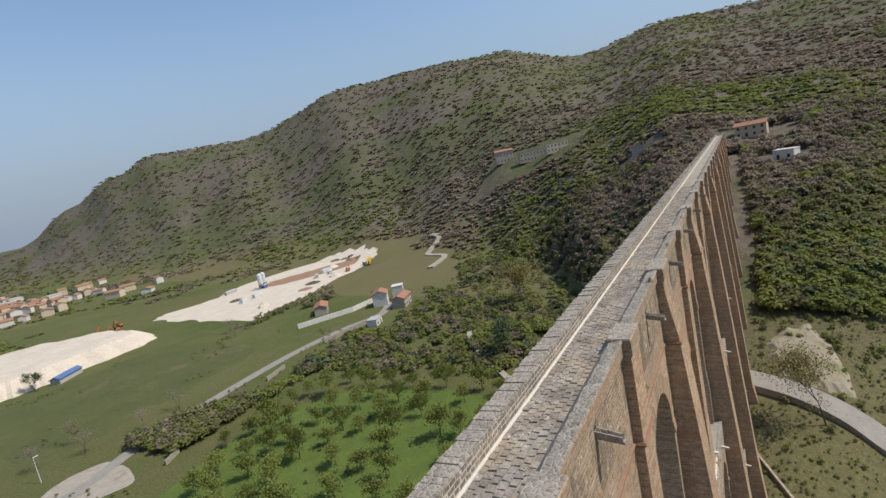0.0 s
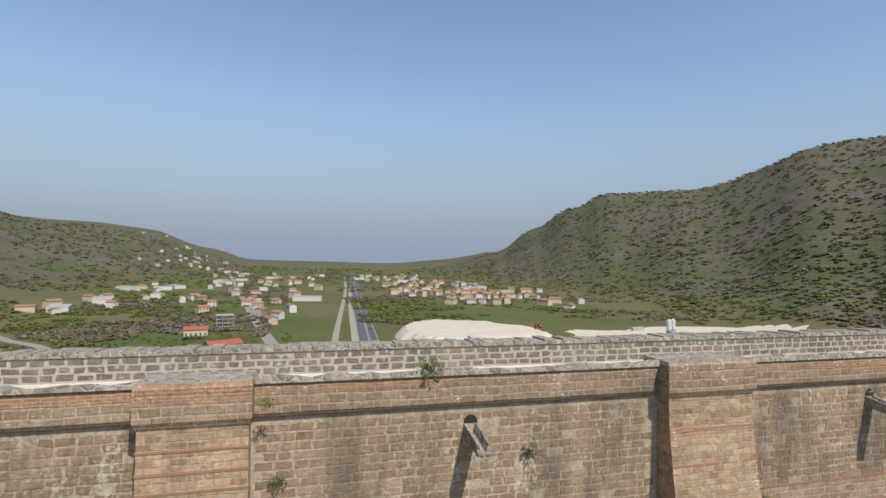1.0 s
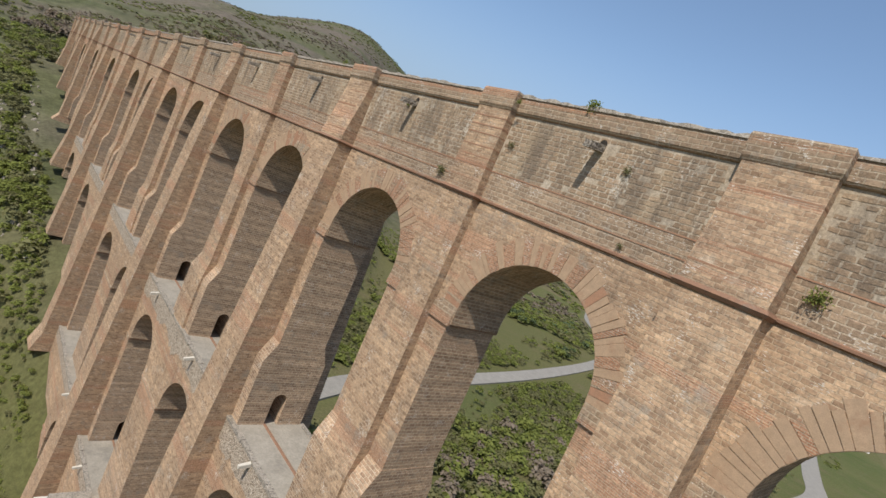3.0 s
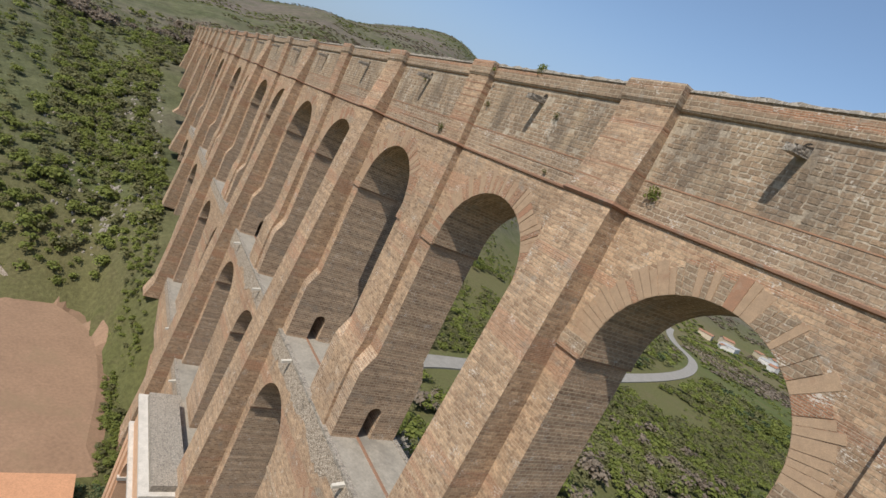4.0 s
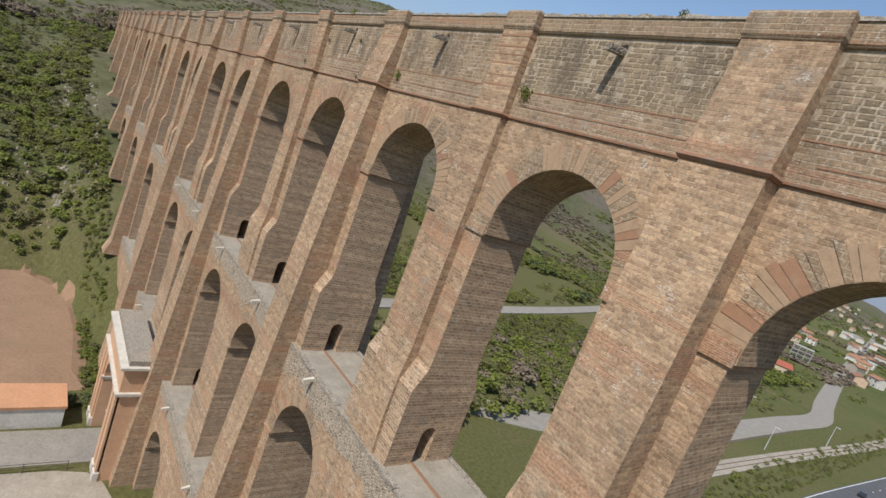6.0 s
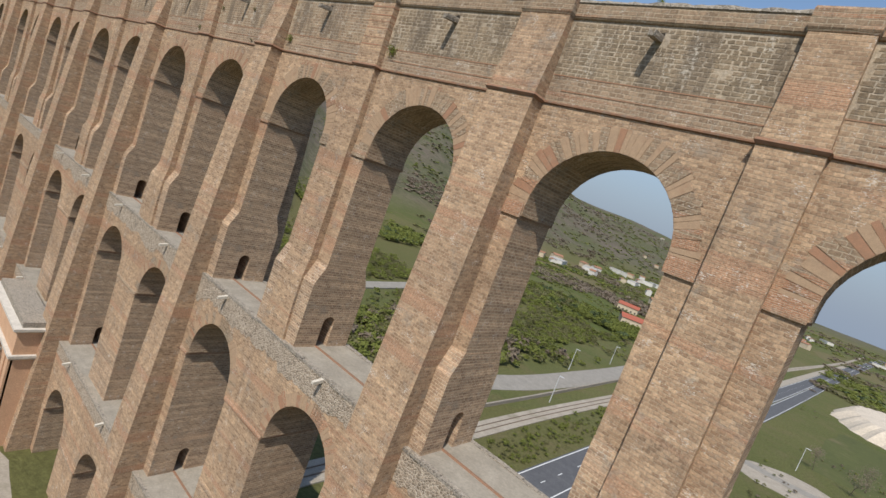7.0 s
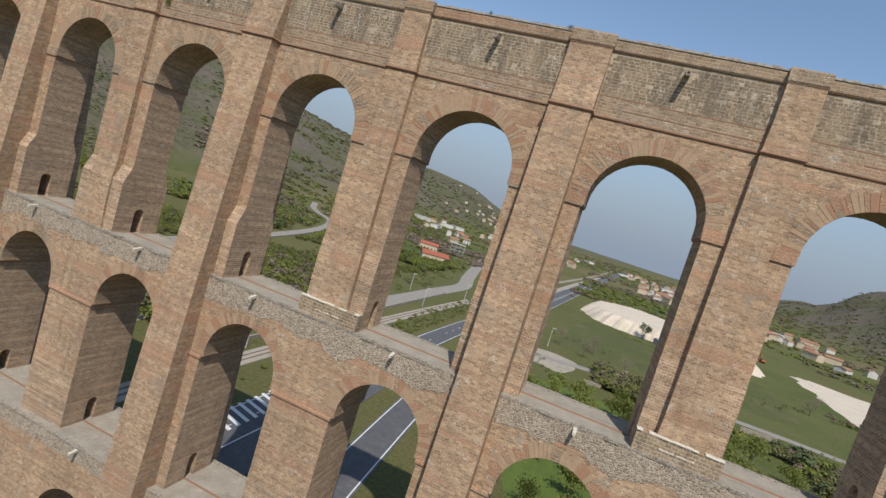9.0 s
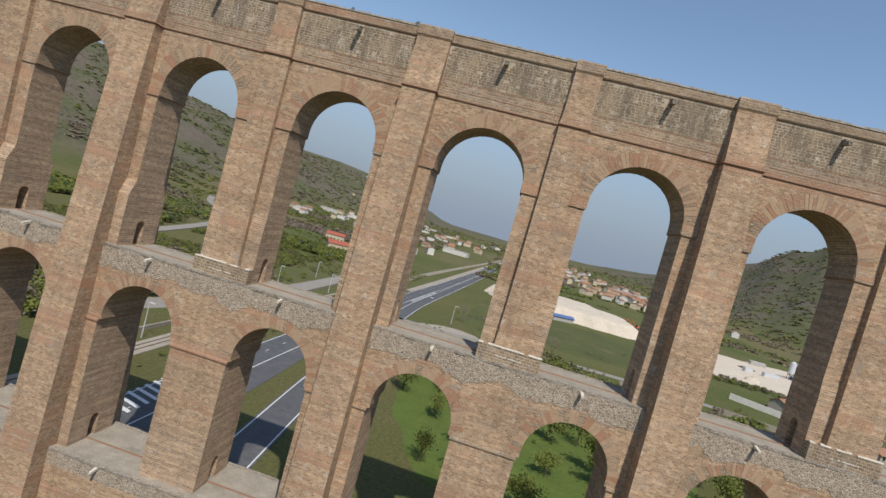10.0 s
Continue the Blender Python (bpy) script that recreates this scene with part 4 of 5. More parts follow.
def scatter(name, label, mat, spots, per, card, flat=0.8, up=0.0, lift=0.85):
    """Woodland: for each spot (x, y, radius) a ragged crown of leaf cards, all as one sheet of stuff."""
    r = np.random.RandomState(len(spots) + per)
    sp = np.array([(x, y, ground_z(x, y), q) for x, y, q in spots])
    n = len(sp) * per
    c = np.repeat(sp, per, axis=0)
    d = r.normal(size=(n, 3))
    d /= np.linalg.norm(d, axis=1)[:, None]
    d[:, 2] = np.where(d[:, 2] < -0.3, -d[:, 2], d[:, 2])
    lump = 0.78 + 0.35 * np.sin(d[:, 0] * 5 + c[:, 0]) * np.cos(d[:, 1] * 4 + c[:, 1])
    rad = c[:, 3] * lump * r.uniform(0.62, 1.0, n)
    pos = c[:, :3] + d * rad[:, None] * np.array([1, 1, flat])
    pos[:, 2] += c[:, 3] * lift
    a = r.normal(size=(n, 3)) * 0.55 + d + np.array([0, 0, up])
    a /= np.linalg.norm(a, axis=1)[:, None]
    u = np.cross(a, r.normal(size=(n, 3)))
    u /= np.linalg.norm(u, axis=1)[:, None]
    v = np.cross(a, u)
    s = (c[:, 3] * card * r.uniform(0.6, 1.3, n))[:, None]
    bend = a * s * 0.35
    quad = np.stack([pos - u * s - bend, pos + v * s * 0.8, pos + u * s - bend, pos - v * s * 0.8], 1).reshape(-1, 3)
    me = bpy.data.meshes.new(name)
    me.vertices.add(n * 4)
    me.vertices.foreach_set("co", quad.ravel())
    me.loops.add(n * 4)
    me.loops.foreach_set("vertex_index", np.arange(n * 4, dtype=np.int32))
    me.polygons.add(n)
    me.polygons.foreach_set("loop_start", np.arange(0, n * 4, 4, dtype=np.int32))
    me.update(calc_edges=True)
    me.materials.append(mat)
    return tagged(new(name, me), label, "woodland", kind="stuff")


CLEAR = [(26, 66, 8, 70), (-40, 45, -70, 400), (30, 62, 60, 215), (36, 172, 170, 302), (40, 176, 300, 440), (-40, 34, 350, 1200), (62, 122, 22, 140), (165, 345, 235, 430), (330, 410, 265, 400), (440, 515, 118, 225), (306, 330, 34, 58), (285, 312, -30, 2), (236, 254, -32, -12), (-70, -52, 318, 345), (-104, -80, 390, 415), (-92, -66, 440, 468), (-92, -26, -26, -3), (60, 126, -30, 4), (-12, 24, -120, 60), (165, 228, 140, 225)]


def clear(x, y, m=0.0):
    return any(a - m < x < b + m and c - m < y < d + m for a, b, c, d in CLEAR)


woods = {"bare": [], "olive": [], "spring": [], "dark": [], "scrub": []}
wr = random.Random(11)
for i in range(110000):
    az = wr.uniform(-100, 104)
    r = 45 * math.exp(wr.uniform(0, 1) ** 0.82 * math.log(2600 / 45))
    x, y = 10 + r * math.sin(radians(az)), r * math.cos(radians(az))
    if clear(x, y, 2) or (abs(y - 1.7) < 9 and -205 < x < 262):
        continue
    g = lay(x, y)
    q = Vector((x, y, 0))
    dens = noise.noise(q / 130) + 0.55 * noise.noise(q / 35)
    if g < 3 and dens < (0.12 if r < 350 and not x < -40 else -0.05):
        continue
    west = x < -20
    if west and (dens < -0.15 and r < 1400 or az < -44 and r > 300 and dens < -0.45):
        continue
    if dens < -0.75 - 0.3 * (g > 25):
        continue
    if r > 420 and az > -44 and wr.random() < min(0.55, (r - 420) / 900):
        continue
    size = wr.uniform(0.75, 1.35) * (2.2 + r / 420)
    if az < -44 and r > 300:
        size *= 0.42
    pick = noise.noise(q / 170 + Vector((40, 0, 0))) + wr.uniform(-0.22, 0.22) + (0.16 if g > 45 and not west else -0.05)
    if west and r < 260:
        woods["scrub" if wr.random() < 0.5 else "olive"].append((x, y, size * 0.55))
    elif pick > 0.12:
        woods["bare"].append((x, y, size))
    elif pick > -0.10:
        woods["olive"].append((x, y, size))
    elif wr.random() < 0.10:
        woods["dark"].append((x, y, size))
    else:
        woods["spring"].append((x, y, size * 0.9))
# thick woods on the slopes beside both ends
for i in range(2600):
    x, y = wr.uniform(112, 330), wr.uniform(-130, 150)
    if abs(y - 1.7) < 8 or clear(x, y, 1):
        continue
    clump = noise.noise(Vector((x / 28, y / 28, 7))) + wr.uniform(-0.15, 0.15)
    kinds = ("dark", "olive") if clump < -0.22 else ("spring", "olive") if clump < 0.1 else ("bare", "olive") if clump < 0.3 else ("spring", "scrub")
    if noise.noise(Vector((x / 17, y / 17, 2))) > 0.33:
        continue
    woods[wr.choice(kinds)].append((x, y, wr.uniform(0.8, 1.5) * (1.4 + 2.0 * abs(clump))))
for i in range(9000):
    x, y = -wr.uniform(46, 300), wr.uniform(-190, 150)
    if abs(y - 1.7) < 6.5 or clear(x, y, 1):
        continue
    woods[wr.choice(("scrub", "scrub", "spring", "olive", "olive"))].append((x, y, wr.uniform(0.7, 1.3) * wr.choice((0.35, 0.35, 0.5, 0.7, 1.0, 1.9))))
# weeds and bushes round the bare plot and along the piers' feet
for i in range(1500):
    if i % 2:
        x, y = wr.uniform(-120, -38), wr.uniform(-6.2, -3.2) if wr.random() < 0.6 else wr.uniform(5, 14)
    else:
        x, y = wr.uniform(-135, -86), wr.uniform(-70, -3)
    woods[wr.choice(("scrub", "scrub", "spring", "olive"))].append((x, y, wr.uniform(0.3, 0.8) if i % 2 else wr.uniform(0.5, 1.7)))
for i in range(260):
    woods[wr.choice(("dark", "dark", "olive"))].append((wr.uniform(-40.6, -38.8), wr.uniform(-19, -4), wr.uniform(0.5, 0.9)))
for i in range(900):
    x, y = wr.uniform(44, 130), wr.uniform(-75, -4.5)
    if 60 < x < 112 and -30 < y and wr.random() < 0.8:
        continue
    woods[wr.choice(("scrub", "spring", "olive"))].append((x, y, wr.uniform(0.3, 1.2)))
# grass tufts and weeds beside the lane, and growth along the edge of the stone yard
for i in range(1800):
    x, y = wr.uniform(62, 128), wr.uniform(-42, 3)
    if not (101 < x < 124 and -19 < y < -6) and min(math.hypot(x - p[0], y - p[1]) for p in LANE_LINE) > 3.4:
        woods[wr.choice(("scrub", "spring", "olive"))].append((x, y, wr.uniform(0.15, 0.45)))
for i in range(170):
    x = wr.uniform(172, 262)
    woods[wr.choice(("scrub", "olive", "bare"))].append((x, 246 + (x - 172) * 0.16 + wr.gauss(0, 4), wr.uniform(0.8, 2.2)))
# rough growth between the orchard, the farm road and the slopes
for i in range(3600):
    x, y = wr.uniform(24, 235), wr.uniform(12, 330)
    q = Vector((x, y, 0))
    if (38 < x < 122 and 30 < y < 138 and wr.random() < 0.75) or (36 < x < 165 and 176 < y < 302 and noise.noise(q / 25) < 0.28) or (165 < x and 235 < y) or (45 < x < 176 and y > 300) or (168 < x < 225 and 145 < y < 222) or noise.noise(q / 40) < -0.15:
        continue
    if abs(y - 1.7) < 9 or x < 36 and y > 80 or min(math.hypot(x - p[0], y - p[1]) for p in EAST_LINE) < 6:
        continue
    big = x > 118 and y < 155
    woods[wr.choice(("scrub", "olive", "bare", "spring") if big else ("scrub", "scrub", "olive", "bare"))].append((x, y, wr.uniform(1.2, 3.0) if big else wr.uniform(0.25, 0.9)))
# the wooded strip below the west road and the slope beyond it
for i in range(420):
    x, y = wr.uniform(-70, -24), wr.uniform(28, 160)
    if x < -30:
        woods[wr.choice(("spring", "olive", "spring", "bare"))].append((x, y, wr.uniform(1.6, 3.2)))
for i in range(110):
    woods["scrub"].append((wr.uniform(-3.5, 0.5), wr.uniform(10, 330), wr.uniform(0.5, 1.1)))
# weedy verges beside the railway and rough plots west of the valley road
for i in range(900):
    y = wr.uniform(60, 330)
    woods[wr.choice(("scrub", "spring", "olive"))].append((wr.uniform(-3.0, 4.0) + y * 0.012, y, wr.uniform(0.25, 0.7)))
for i in range(1500):
    x, y = wr.uniform(-150, -24), wr.uniform(120, 420)
    if min(math.hypot(x - p[0], y - p[1]) for p in SIDE_LINE) < 7 or noise.noise(Vector((x / 30, y / 30, 5))) < -0.1:
        continue
    woods[wr.choice(("scrub", "scrub", "spring", "olive"))].append((x, y, wr.uniform(0.5, 2.0)))
for key, label, mat in (("bare", "leafless brown woodland", LEAF_BARE), ("olive", "olive-green woodland", LEAF_OLIVE), ("spring", "fresh green spring woodland", LEAF_SPRING),
                        ("dark", "dark evergreen trees", LEAF_DARK), ("scrub", "low green scrub", LEAF_SPRING)):
    woods[key] = [s for s in woods[key] if min(math.hypot(s[0] - p[0], s[1] - p[1]) for p in HILL_LINE) > 6 + s[2]]
    near = [s for s in woods[key] if math.hypot(s[0], s[1]) < 330]
    far = [s for s in woods[key] if math.hypot(s[0], s[1]) >= 330]
    scatter(key + "_woods", label, mat, near, 90, 0.18, 0.7, 1.0, 0.7)
    if far:
        scatter("far_" + key + "_woods", label + " on the far slopes", mat, far, 12, 0.46, 0.3, 3.0, 0.3)


def tree(name, label, category, at, height, spread, leaf, density=420, seed=1, group="", leafsize=0.16, trunk=0.16):
    """A tapered trunk, forking limbs and a ragged crown of leaf clumps with gaps."""
    r = random.Random(seed)
    x0, y0 = at
    root = thing(name, label, category, group, at=(x0, y0, ground_z(x0, y0) - 0.1))
    b = Build()
    tips = []

    def limb(p, d, ln, rad, depth):
        steps = 3
        ringp = None
        for k in range(steps + 1):
            rr = rad * (1 - 0.5 * k / steps)
            side = d.orthogonal().normalized()
            up = d.cross(side)
            cur = [tuple(p + (side * math.cos(a) + up * math.sin(a)) * rr) for a in [2 * math.pi * j / 6 for j in range(6)]]
            if ringp:
                for j in range(6):
                    b.quad(ringp[j], ringp[(j + 1) % 6], cur[(j + 1) % 6], cur[j])
            ringp = cur
            if k < steps:
                d = (d + Vector((r.uniform(-.15, .15), r.uniform(-.15, .15), r.uniform(-.02, .1)))).normalized()
                p = p + d * ln / steps
        if depth == 0:
            tips.append(p)
            return
        for j in range(r.choice((2, 3, 3))):
            nd = (d * 0.75 + Vector((r.uniform(-1, 1), r.uniform(-1, 1), r.uniform(-0.05, 0.7))) * 0.75).normalized()
            limb(p, nd, ln * r.uniform(0.6, 0.85), rad * 0.5, depth - 1)
        tips.append(p)

    for j in range(r.choice((1, 2))):
        limb(Vector((r.uniform(-.1, .1), 0, 0)), Vector((r.uniform(-.2, .2), r.uniform(-.2, .2), 1)).normalized(), height * 0.36, trunk, 3)
    tr = part("trunk", b, BARK, root, "grey-brown trunk and limbs")
    c = Build()
    for k in range(density):
        t = r.choice(tips)
        q = t + Vector((r.gauss(0, 1), r.gauss(0, 1), r.gauss(0, 0.8))) * spread * 0.16
        s = leafsize * r.uniform(0.6, 1.4)
        u = Vector((r.gauss(0, 1), r.gauss(0, 1), r.gauss(0, 1))).normalized()
        v = u.orthogonal().normalized()
        c.quad(tuple(q - u * s), tuple(q + v * s * 0.7 + Vector((0, 0, s * 0.2))), tuple(q + u * s), tuple(q - v * s * 0.7))
    part("crown", c, leaf, root, "ragged leafy crown")
    return root


tree("budding_tree", "tall tree with thin yellow-green buds beside a lane", "tree", (93, -14), 13.5, 8.5, LEAF_BUD, 3600, 3, leafsize=0.15)
tree("golden_tree", "broad tree with golden-brown spring buds", "tree", (196, 84), 17, 13, LEAF_BUD, 2600, 5, leafsize=0.32)
tree("dark_tree", "dense dark green tree on the slope", "tree", (140, 72), 12, 9, LEAF_DARK, 2200, 8, leafsize=0.3)
tree("lone_conifer", "dark conifer beside the spoil heap", "tree", (90, 301), 9, 4, LEAF_DARK, 900, 9, leafsize=0.3)
fruit = tree("fruit_tree", "small bright green fruit tree in grass", "tree", (70, 100), 4.6, 3.4, LEAF_SPRING, 850, 12, "orchard trees", 0.17, 0.08)
for i in range(9):
    for j in range(11):
        x, y = 44 + i * 8.6 + wr.uniform(-1.6, 1.6), 28 + j * 10 + wr.uniform(-2.2, 2.2)
        if (x - 86) ** 2 / 44 ** 2 + (y - 82) ** 2 / 54 ** 2 > 1 or wr.random() < 0.12:
            continue
        s = wr.uniform(1.0, 1.7)
        ob = copy_thing(fruit, pose(x, y, ground_z(x, y) - 0.1, 0, 0, wr.uniform(0, 360)))
        ob.scale = (s, s, s * wr.uniform(0.85, 1.15))
for i, (x, y) in enumerate(((58, 182), (62, 196), (48, 190), (74, 176), (88, 178), (160, 238), (166, 250))):
    tree("bare_tree", "leafless pale grey tree beside the farm road", "tree", (x, y), 7.5, 6, LEAF_BARE, 500, 40 + i, "bare trees along the farm road", 0.14, 0.1)


# ---- buildings ----
def plaster(name, c):
    return grained(name, c, tuple(v * 0.82 for v in c), 0.5, 0.9, 0.1, 0.01, tuple(v * 0.65 for v in c))


WALLS = [plaster("white_plaster", (0.66, 0.63, 0.57)), plaster("cream_plaster", (0.60, 0.50, 0.36)), plaster("old_plaster", (0.42, 0.37, 0.30)), plaster("peach_plaster", (0.58, 0.42, 0.30))]
TILE = grained("terracotta_roof_tile", (0.36, 0.18, 0.105), (0.28, 0.15, 0.095), 1.5, 0.9, 0.4, 0.05, (0.26, 0.20, 0.15))
RED_TILE = grained("bright_red_roof_tile", (0.37, 0.115, 0.075), (0.30, 0.095, 0.06), 1.5, 0.9, 0.4, 0.05)
PANE = Nodes("dark_window_pane", 0.15, 0.5).color((0.03, 0.035, 0.04))
CONCRETE = grained("bare_concrete", (0.44, 0.42, 0.39), (0.34, 0.33, 0.31), 0.8, 0.9, 0.2)


def house(name, label, at, w, d, h, turn, wall, roof, storeys=2, windows=True, group="", flat=False):
    """A plastered house with eaves, a pitched or flat roof, recessed windows and a door."""
    x, y = at
    root = thing(name, label, "house", group)
    root.matrix_basis = pose(x, y, ground_z(x, y) - 0.3, 0, 0, turn)
    b = Build()
    b.box(-w / 2, w / 2, -d / 2, d / 2, -1.5, h)
    if not flat:
        for s in (-1, 1):
            b.hexa([(s * w / 2 - 0.02 * s, -d / 2, h), (s * w / 2 - 0.02 * s, d / 2, h), (s * w / 2 - 0.02 * s, 0, h + d * 0.22)][::s], [(s * w / 2 - 0.3 * s, -d / 2, h), (s * w / 2 - 0.3 * s, d / 2, h), (s * w / 2 - 0.3 * s, 0, h + d * 0.22)][::s])
    part("wall", b, wall, root, "plastered walls")
    b = Build()
    if flat:
        b.box(-w / 2 - 0.15, w / 2 + 0.15, -d / 2 - 0.15, d / 2 + 0.15, h, h + 0.35)
    else:
        e, t = 0.5, 0.22
        for s in (-1, 1):
            lo = [(-w / 2 - e, s * (d / 2 + e), h - 0.2), (w / 2 + e, s * (d / 2 + e), h - 0.2), (w / 2 + e, 0, h + d * 0.22 + 0.05), (-w / 2 - e, 0, h + d * 0.22 + 0.05)]
            lo = lo if s < 0 else lo[::-1]
            b.hexa(lo, [(p[0], p[1], p[2] + t) for p in lo])
    part("roof", b, roof, root, "tiled roof" if not flat else "flat roof slab")
    if windows:
        for face in (-1, 1):
            for st in range(storeys):
                zz = 0.9 + st * (h / storeys)
                k = max(2, int(w / 3.2))
                for i in range(k):
                    xx = -w / 2 + w * (i + 0.5) / k
                    b = Build()
                    low = -0.6 if st == 0 and i == k // 2 else 0.0
                    b.box(xx - 0.55, xx + 0.55, *sorted((face * (d / 2 + 0.03), face * (d / 2 - 0.2))), zz + low, zz + 1.4)
                    win = part("window" if low == 0 else "door", b, PANE, root, "dark glazed opening")
                    b = Build()
                    b.box(xx - 0.7, xx + 0.7, *sorted((face * (d / 2 + 0.10), face * (d / 2 - 0.1))), zz + low - 0.12, zz + low)
                    part("sill", b, MARBLE, win, "pale stone sill")
    return root


house("farmhouse", "white two-storey farmhouse with a hipped tile roof on the slope", (207, 172), 9, 8, 7.0, 30, WALLS[0], TILE)
house("farmhouse", "old plastered farm wing with a terracotta roof", (204, 156), 13, 7, 5.2, 18, WALLS[2], TILE)
house("farmhouse", "tall pale farm tower house beside trees", (216, 166), 6, 6, 8.2, 30, WALLS[0], WALLS[0], 2, True, "", True)
house("barn", "long stone barn with a worn tile roof", (197, 208), 14, 7, 4.5, 40, WALLS[2], TILE, 1)
house("outbuilding", "small white flat-roofed outbuilding beside a wall", (174, 152), 7, 5, 3.2, 15, WALLS[0], CONCRETE, 1, True, "", True)
house("ruined_building", "long roofless pale stone ruin on the hillside", (478, 168), 26, 9, 9, -58, WALLS[2], WALLS[2], 2, True, "ruins on the hillside", True)
house("ruined_building", "smaller broken stone ruin on the hillside", (496, 205), 18, 8, 11, -58, WALLS[2], TILE, 2, True, "ruins on the hillside")
house("ruined_building", "low pale stone ruin among bushes", (462, 138), 20, 8, 8, -58, WALLS[1], WALLS[1], 2, True, "ruins on the hillside", True)
house("hill_house", "small square stone house on the wooded slope", (318, 46), 8, 7, 6, 10, WALLS[2], TILE)
house("hill_house", "long low house at the aqueduct's far end", (300, -12), 14, 7, 6, 80, WALLS[3], TILE)
house("hill_house", "small pale house among trees", (244, -22), 8, 5, 4, 60, WALLS[0], WALLS[0], 1, True, "", True)
house("villa", "low villa with a bright red tiled roof", (-62, 330), 20, 10, 5.0, 30, WALLS[1], RED_TILE, 1)
house("villa", "low villa with a bright red tiled roof", (-92, 402), 16, 9, 5.0, 10, WALLS[1], RED_TILE, 1)
for i, (x, y) in enumerate(((-122, 640), (-118, 560), (-58, 520), (-44, 462), (-40, 500), (-66, 585), (-150, 720), (-84, 700), (-30, 560), (-52, 660))):
    house("village_house", ("white plastered", "cream plastered", "weathered grey", "peach plastered")[i % 4] + " village house with a terracotta roof", (x, y), 9 + i % 4 * 2, 8, 6 + i % 3, i * 37, WALLS[i % 4], TILE, 2, True, "houses along the valley road")

frame_house = thing("unfinished_building", "unfinished three-storey concrete frame building in a field", "building")
frame_house.matrix_basis = pose(-80, 452, 0, 0, 0, 15)
for k in range(4):
    b = Build()
    b.box(-7, 7, -5, 5, 3.1 * k + 0.1, 3.1 * k + 0.4)
    part("floor_slab", b, CONCRETE, frame_house)
for i in range(4):
    for j in range(3):
        b = Build()
        b.box(-6.7 + i * 4.4, -6.3 + i * 4.4, -4.8 + j * 4.6, -4.4 + j * 4.6, -0.5, 9.4)
        part("column", b, CONCRETE, frame_house)

town = house("town_house", "small plastered town house with a tile roof", (150, 1100), 11, 9, 7, 0, WALLS[0], TILE, 2, False, "houses of the far town")
town_b = house("town_house", "small cream town house with a tile roof", (170, 1130), 14, 9, 8, 40, WALLS[1], TILE, 2, False, "houses of the far town")
town_c = house("town_shed", "long pale flat-roofed shed in the far town", (210, 1240), 34, 16, 7, 10, WALLS[0], CONCRETE, 1, False, "houses of the far town", True)
hr = random.Random(5)
for i in range(190):
    k = hr.random()
    if k < 0.30:
        x, y = hr.uniform(118, 330), hr.uniform(820, 1700)
    elif k < 0.60:
        x, y = hr.uniform(-330, 20), hr.uniform(560, 1900)
    elif k < 0.74:
        a, r = radians(hr.gauss(-12.5, 2.2)), hr.uniform(1500, 2700)
        x, y = 10 + r * math.sin(a), r * math.cos(a)
    else:
        x, y = hr.gauss(262, 60), hr.gauss(760, 90)
    if 30 < x < 112 and y > 600 and abs(x - 40 - (y - 600) * 0.072) < 16:
        continue
    src = hr.choice((town, town, town_b, town_b, town_c))
    if src is town_c and k > 0.6:
        src = town_b
    ob = copy_thing(src, pose(x, y, ground_z(x, y) - 0.3, 0, 0, hr.uniform(0, 180)))
    s = hr.uniform(0.75, 1.3)
    ob.scale = (s, s, hr.uniform(0.7, 1.1))

# ---- the quarry's plant ----
YELLOW = grained("yellow_machine_paint", (0.62, 0.42, 0.03), (0.50, 0.33, 0.03), 2.0, 0.5, 0.1)
ORANGE = grained("orange_machine_paint", (0.55, 0.14, 0.05), (0.42, 0.11, 0.05), 2.0, 0.5, 0.1)
WHITE_METAL = grained("white_sheet_metal", (0.62, 0.63, 0.63), (0.50, 0.51, 0.52), 1.0, 0.5, 0.1)
BLUE_METAL = grained("blue_sheet_metal", (0.10, 0.17, 0.34), (0.08, 0.13, 0.27), 1.0, 0.5, 0.1)
DARK_METAL = grained("dark_rusty_metal", (0.12, 0.09, 0.07), (0.08, 0.065, 0.055), 1.0, 0.7, 0.2)


def container(at, turn, mat, w=12.0, label="white ribbed site container"):
    root = thing("site_container", label, "container", "site containers")
    root.matrix_basis = pose(*at, ground_z(*at) + 0.1, 0, 0, turn)
    b = Build()
    b.box(-w / 2, w / 2, -1.25, 1.25, 0.1, 2.7)
    part("body", b, mat, root)
    for s in (-1, 1):
        for i in range(int(w / 1.5)):
            b = Build()
            b.box(-w / 2 + 0.6 + i * 1.5, -w / 2 + 0.8 + i * 1.5, *sorted((s * 1.2, s * 1.31)), 0.2, 2.6)
            part("rib", b, mat, root)
    b = Build()
    b.box(-w / 2 - 0.08, w / 2 + 0.08, -1.33, 1.33, 2.7, 2.85)
    part("roof", b, WHITE_METAL, root)


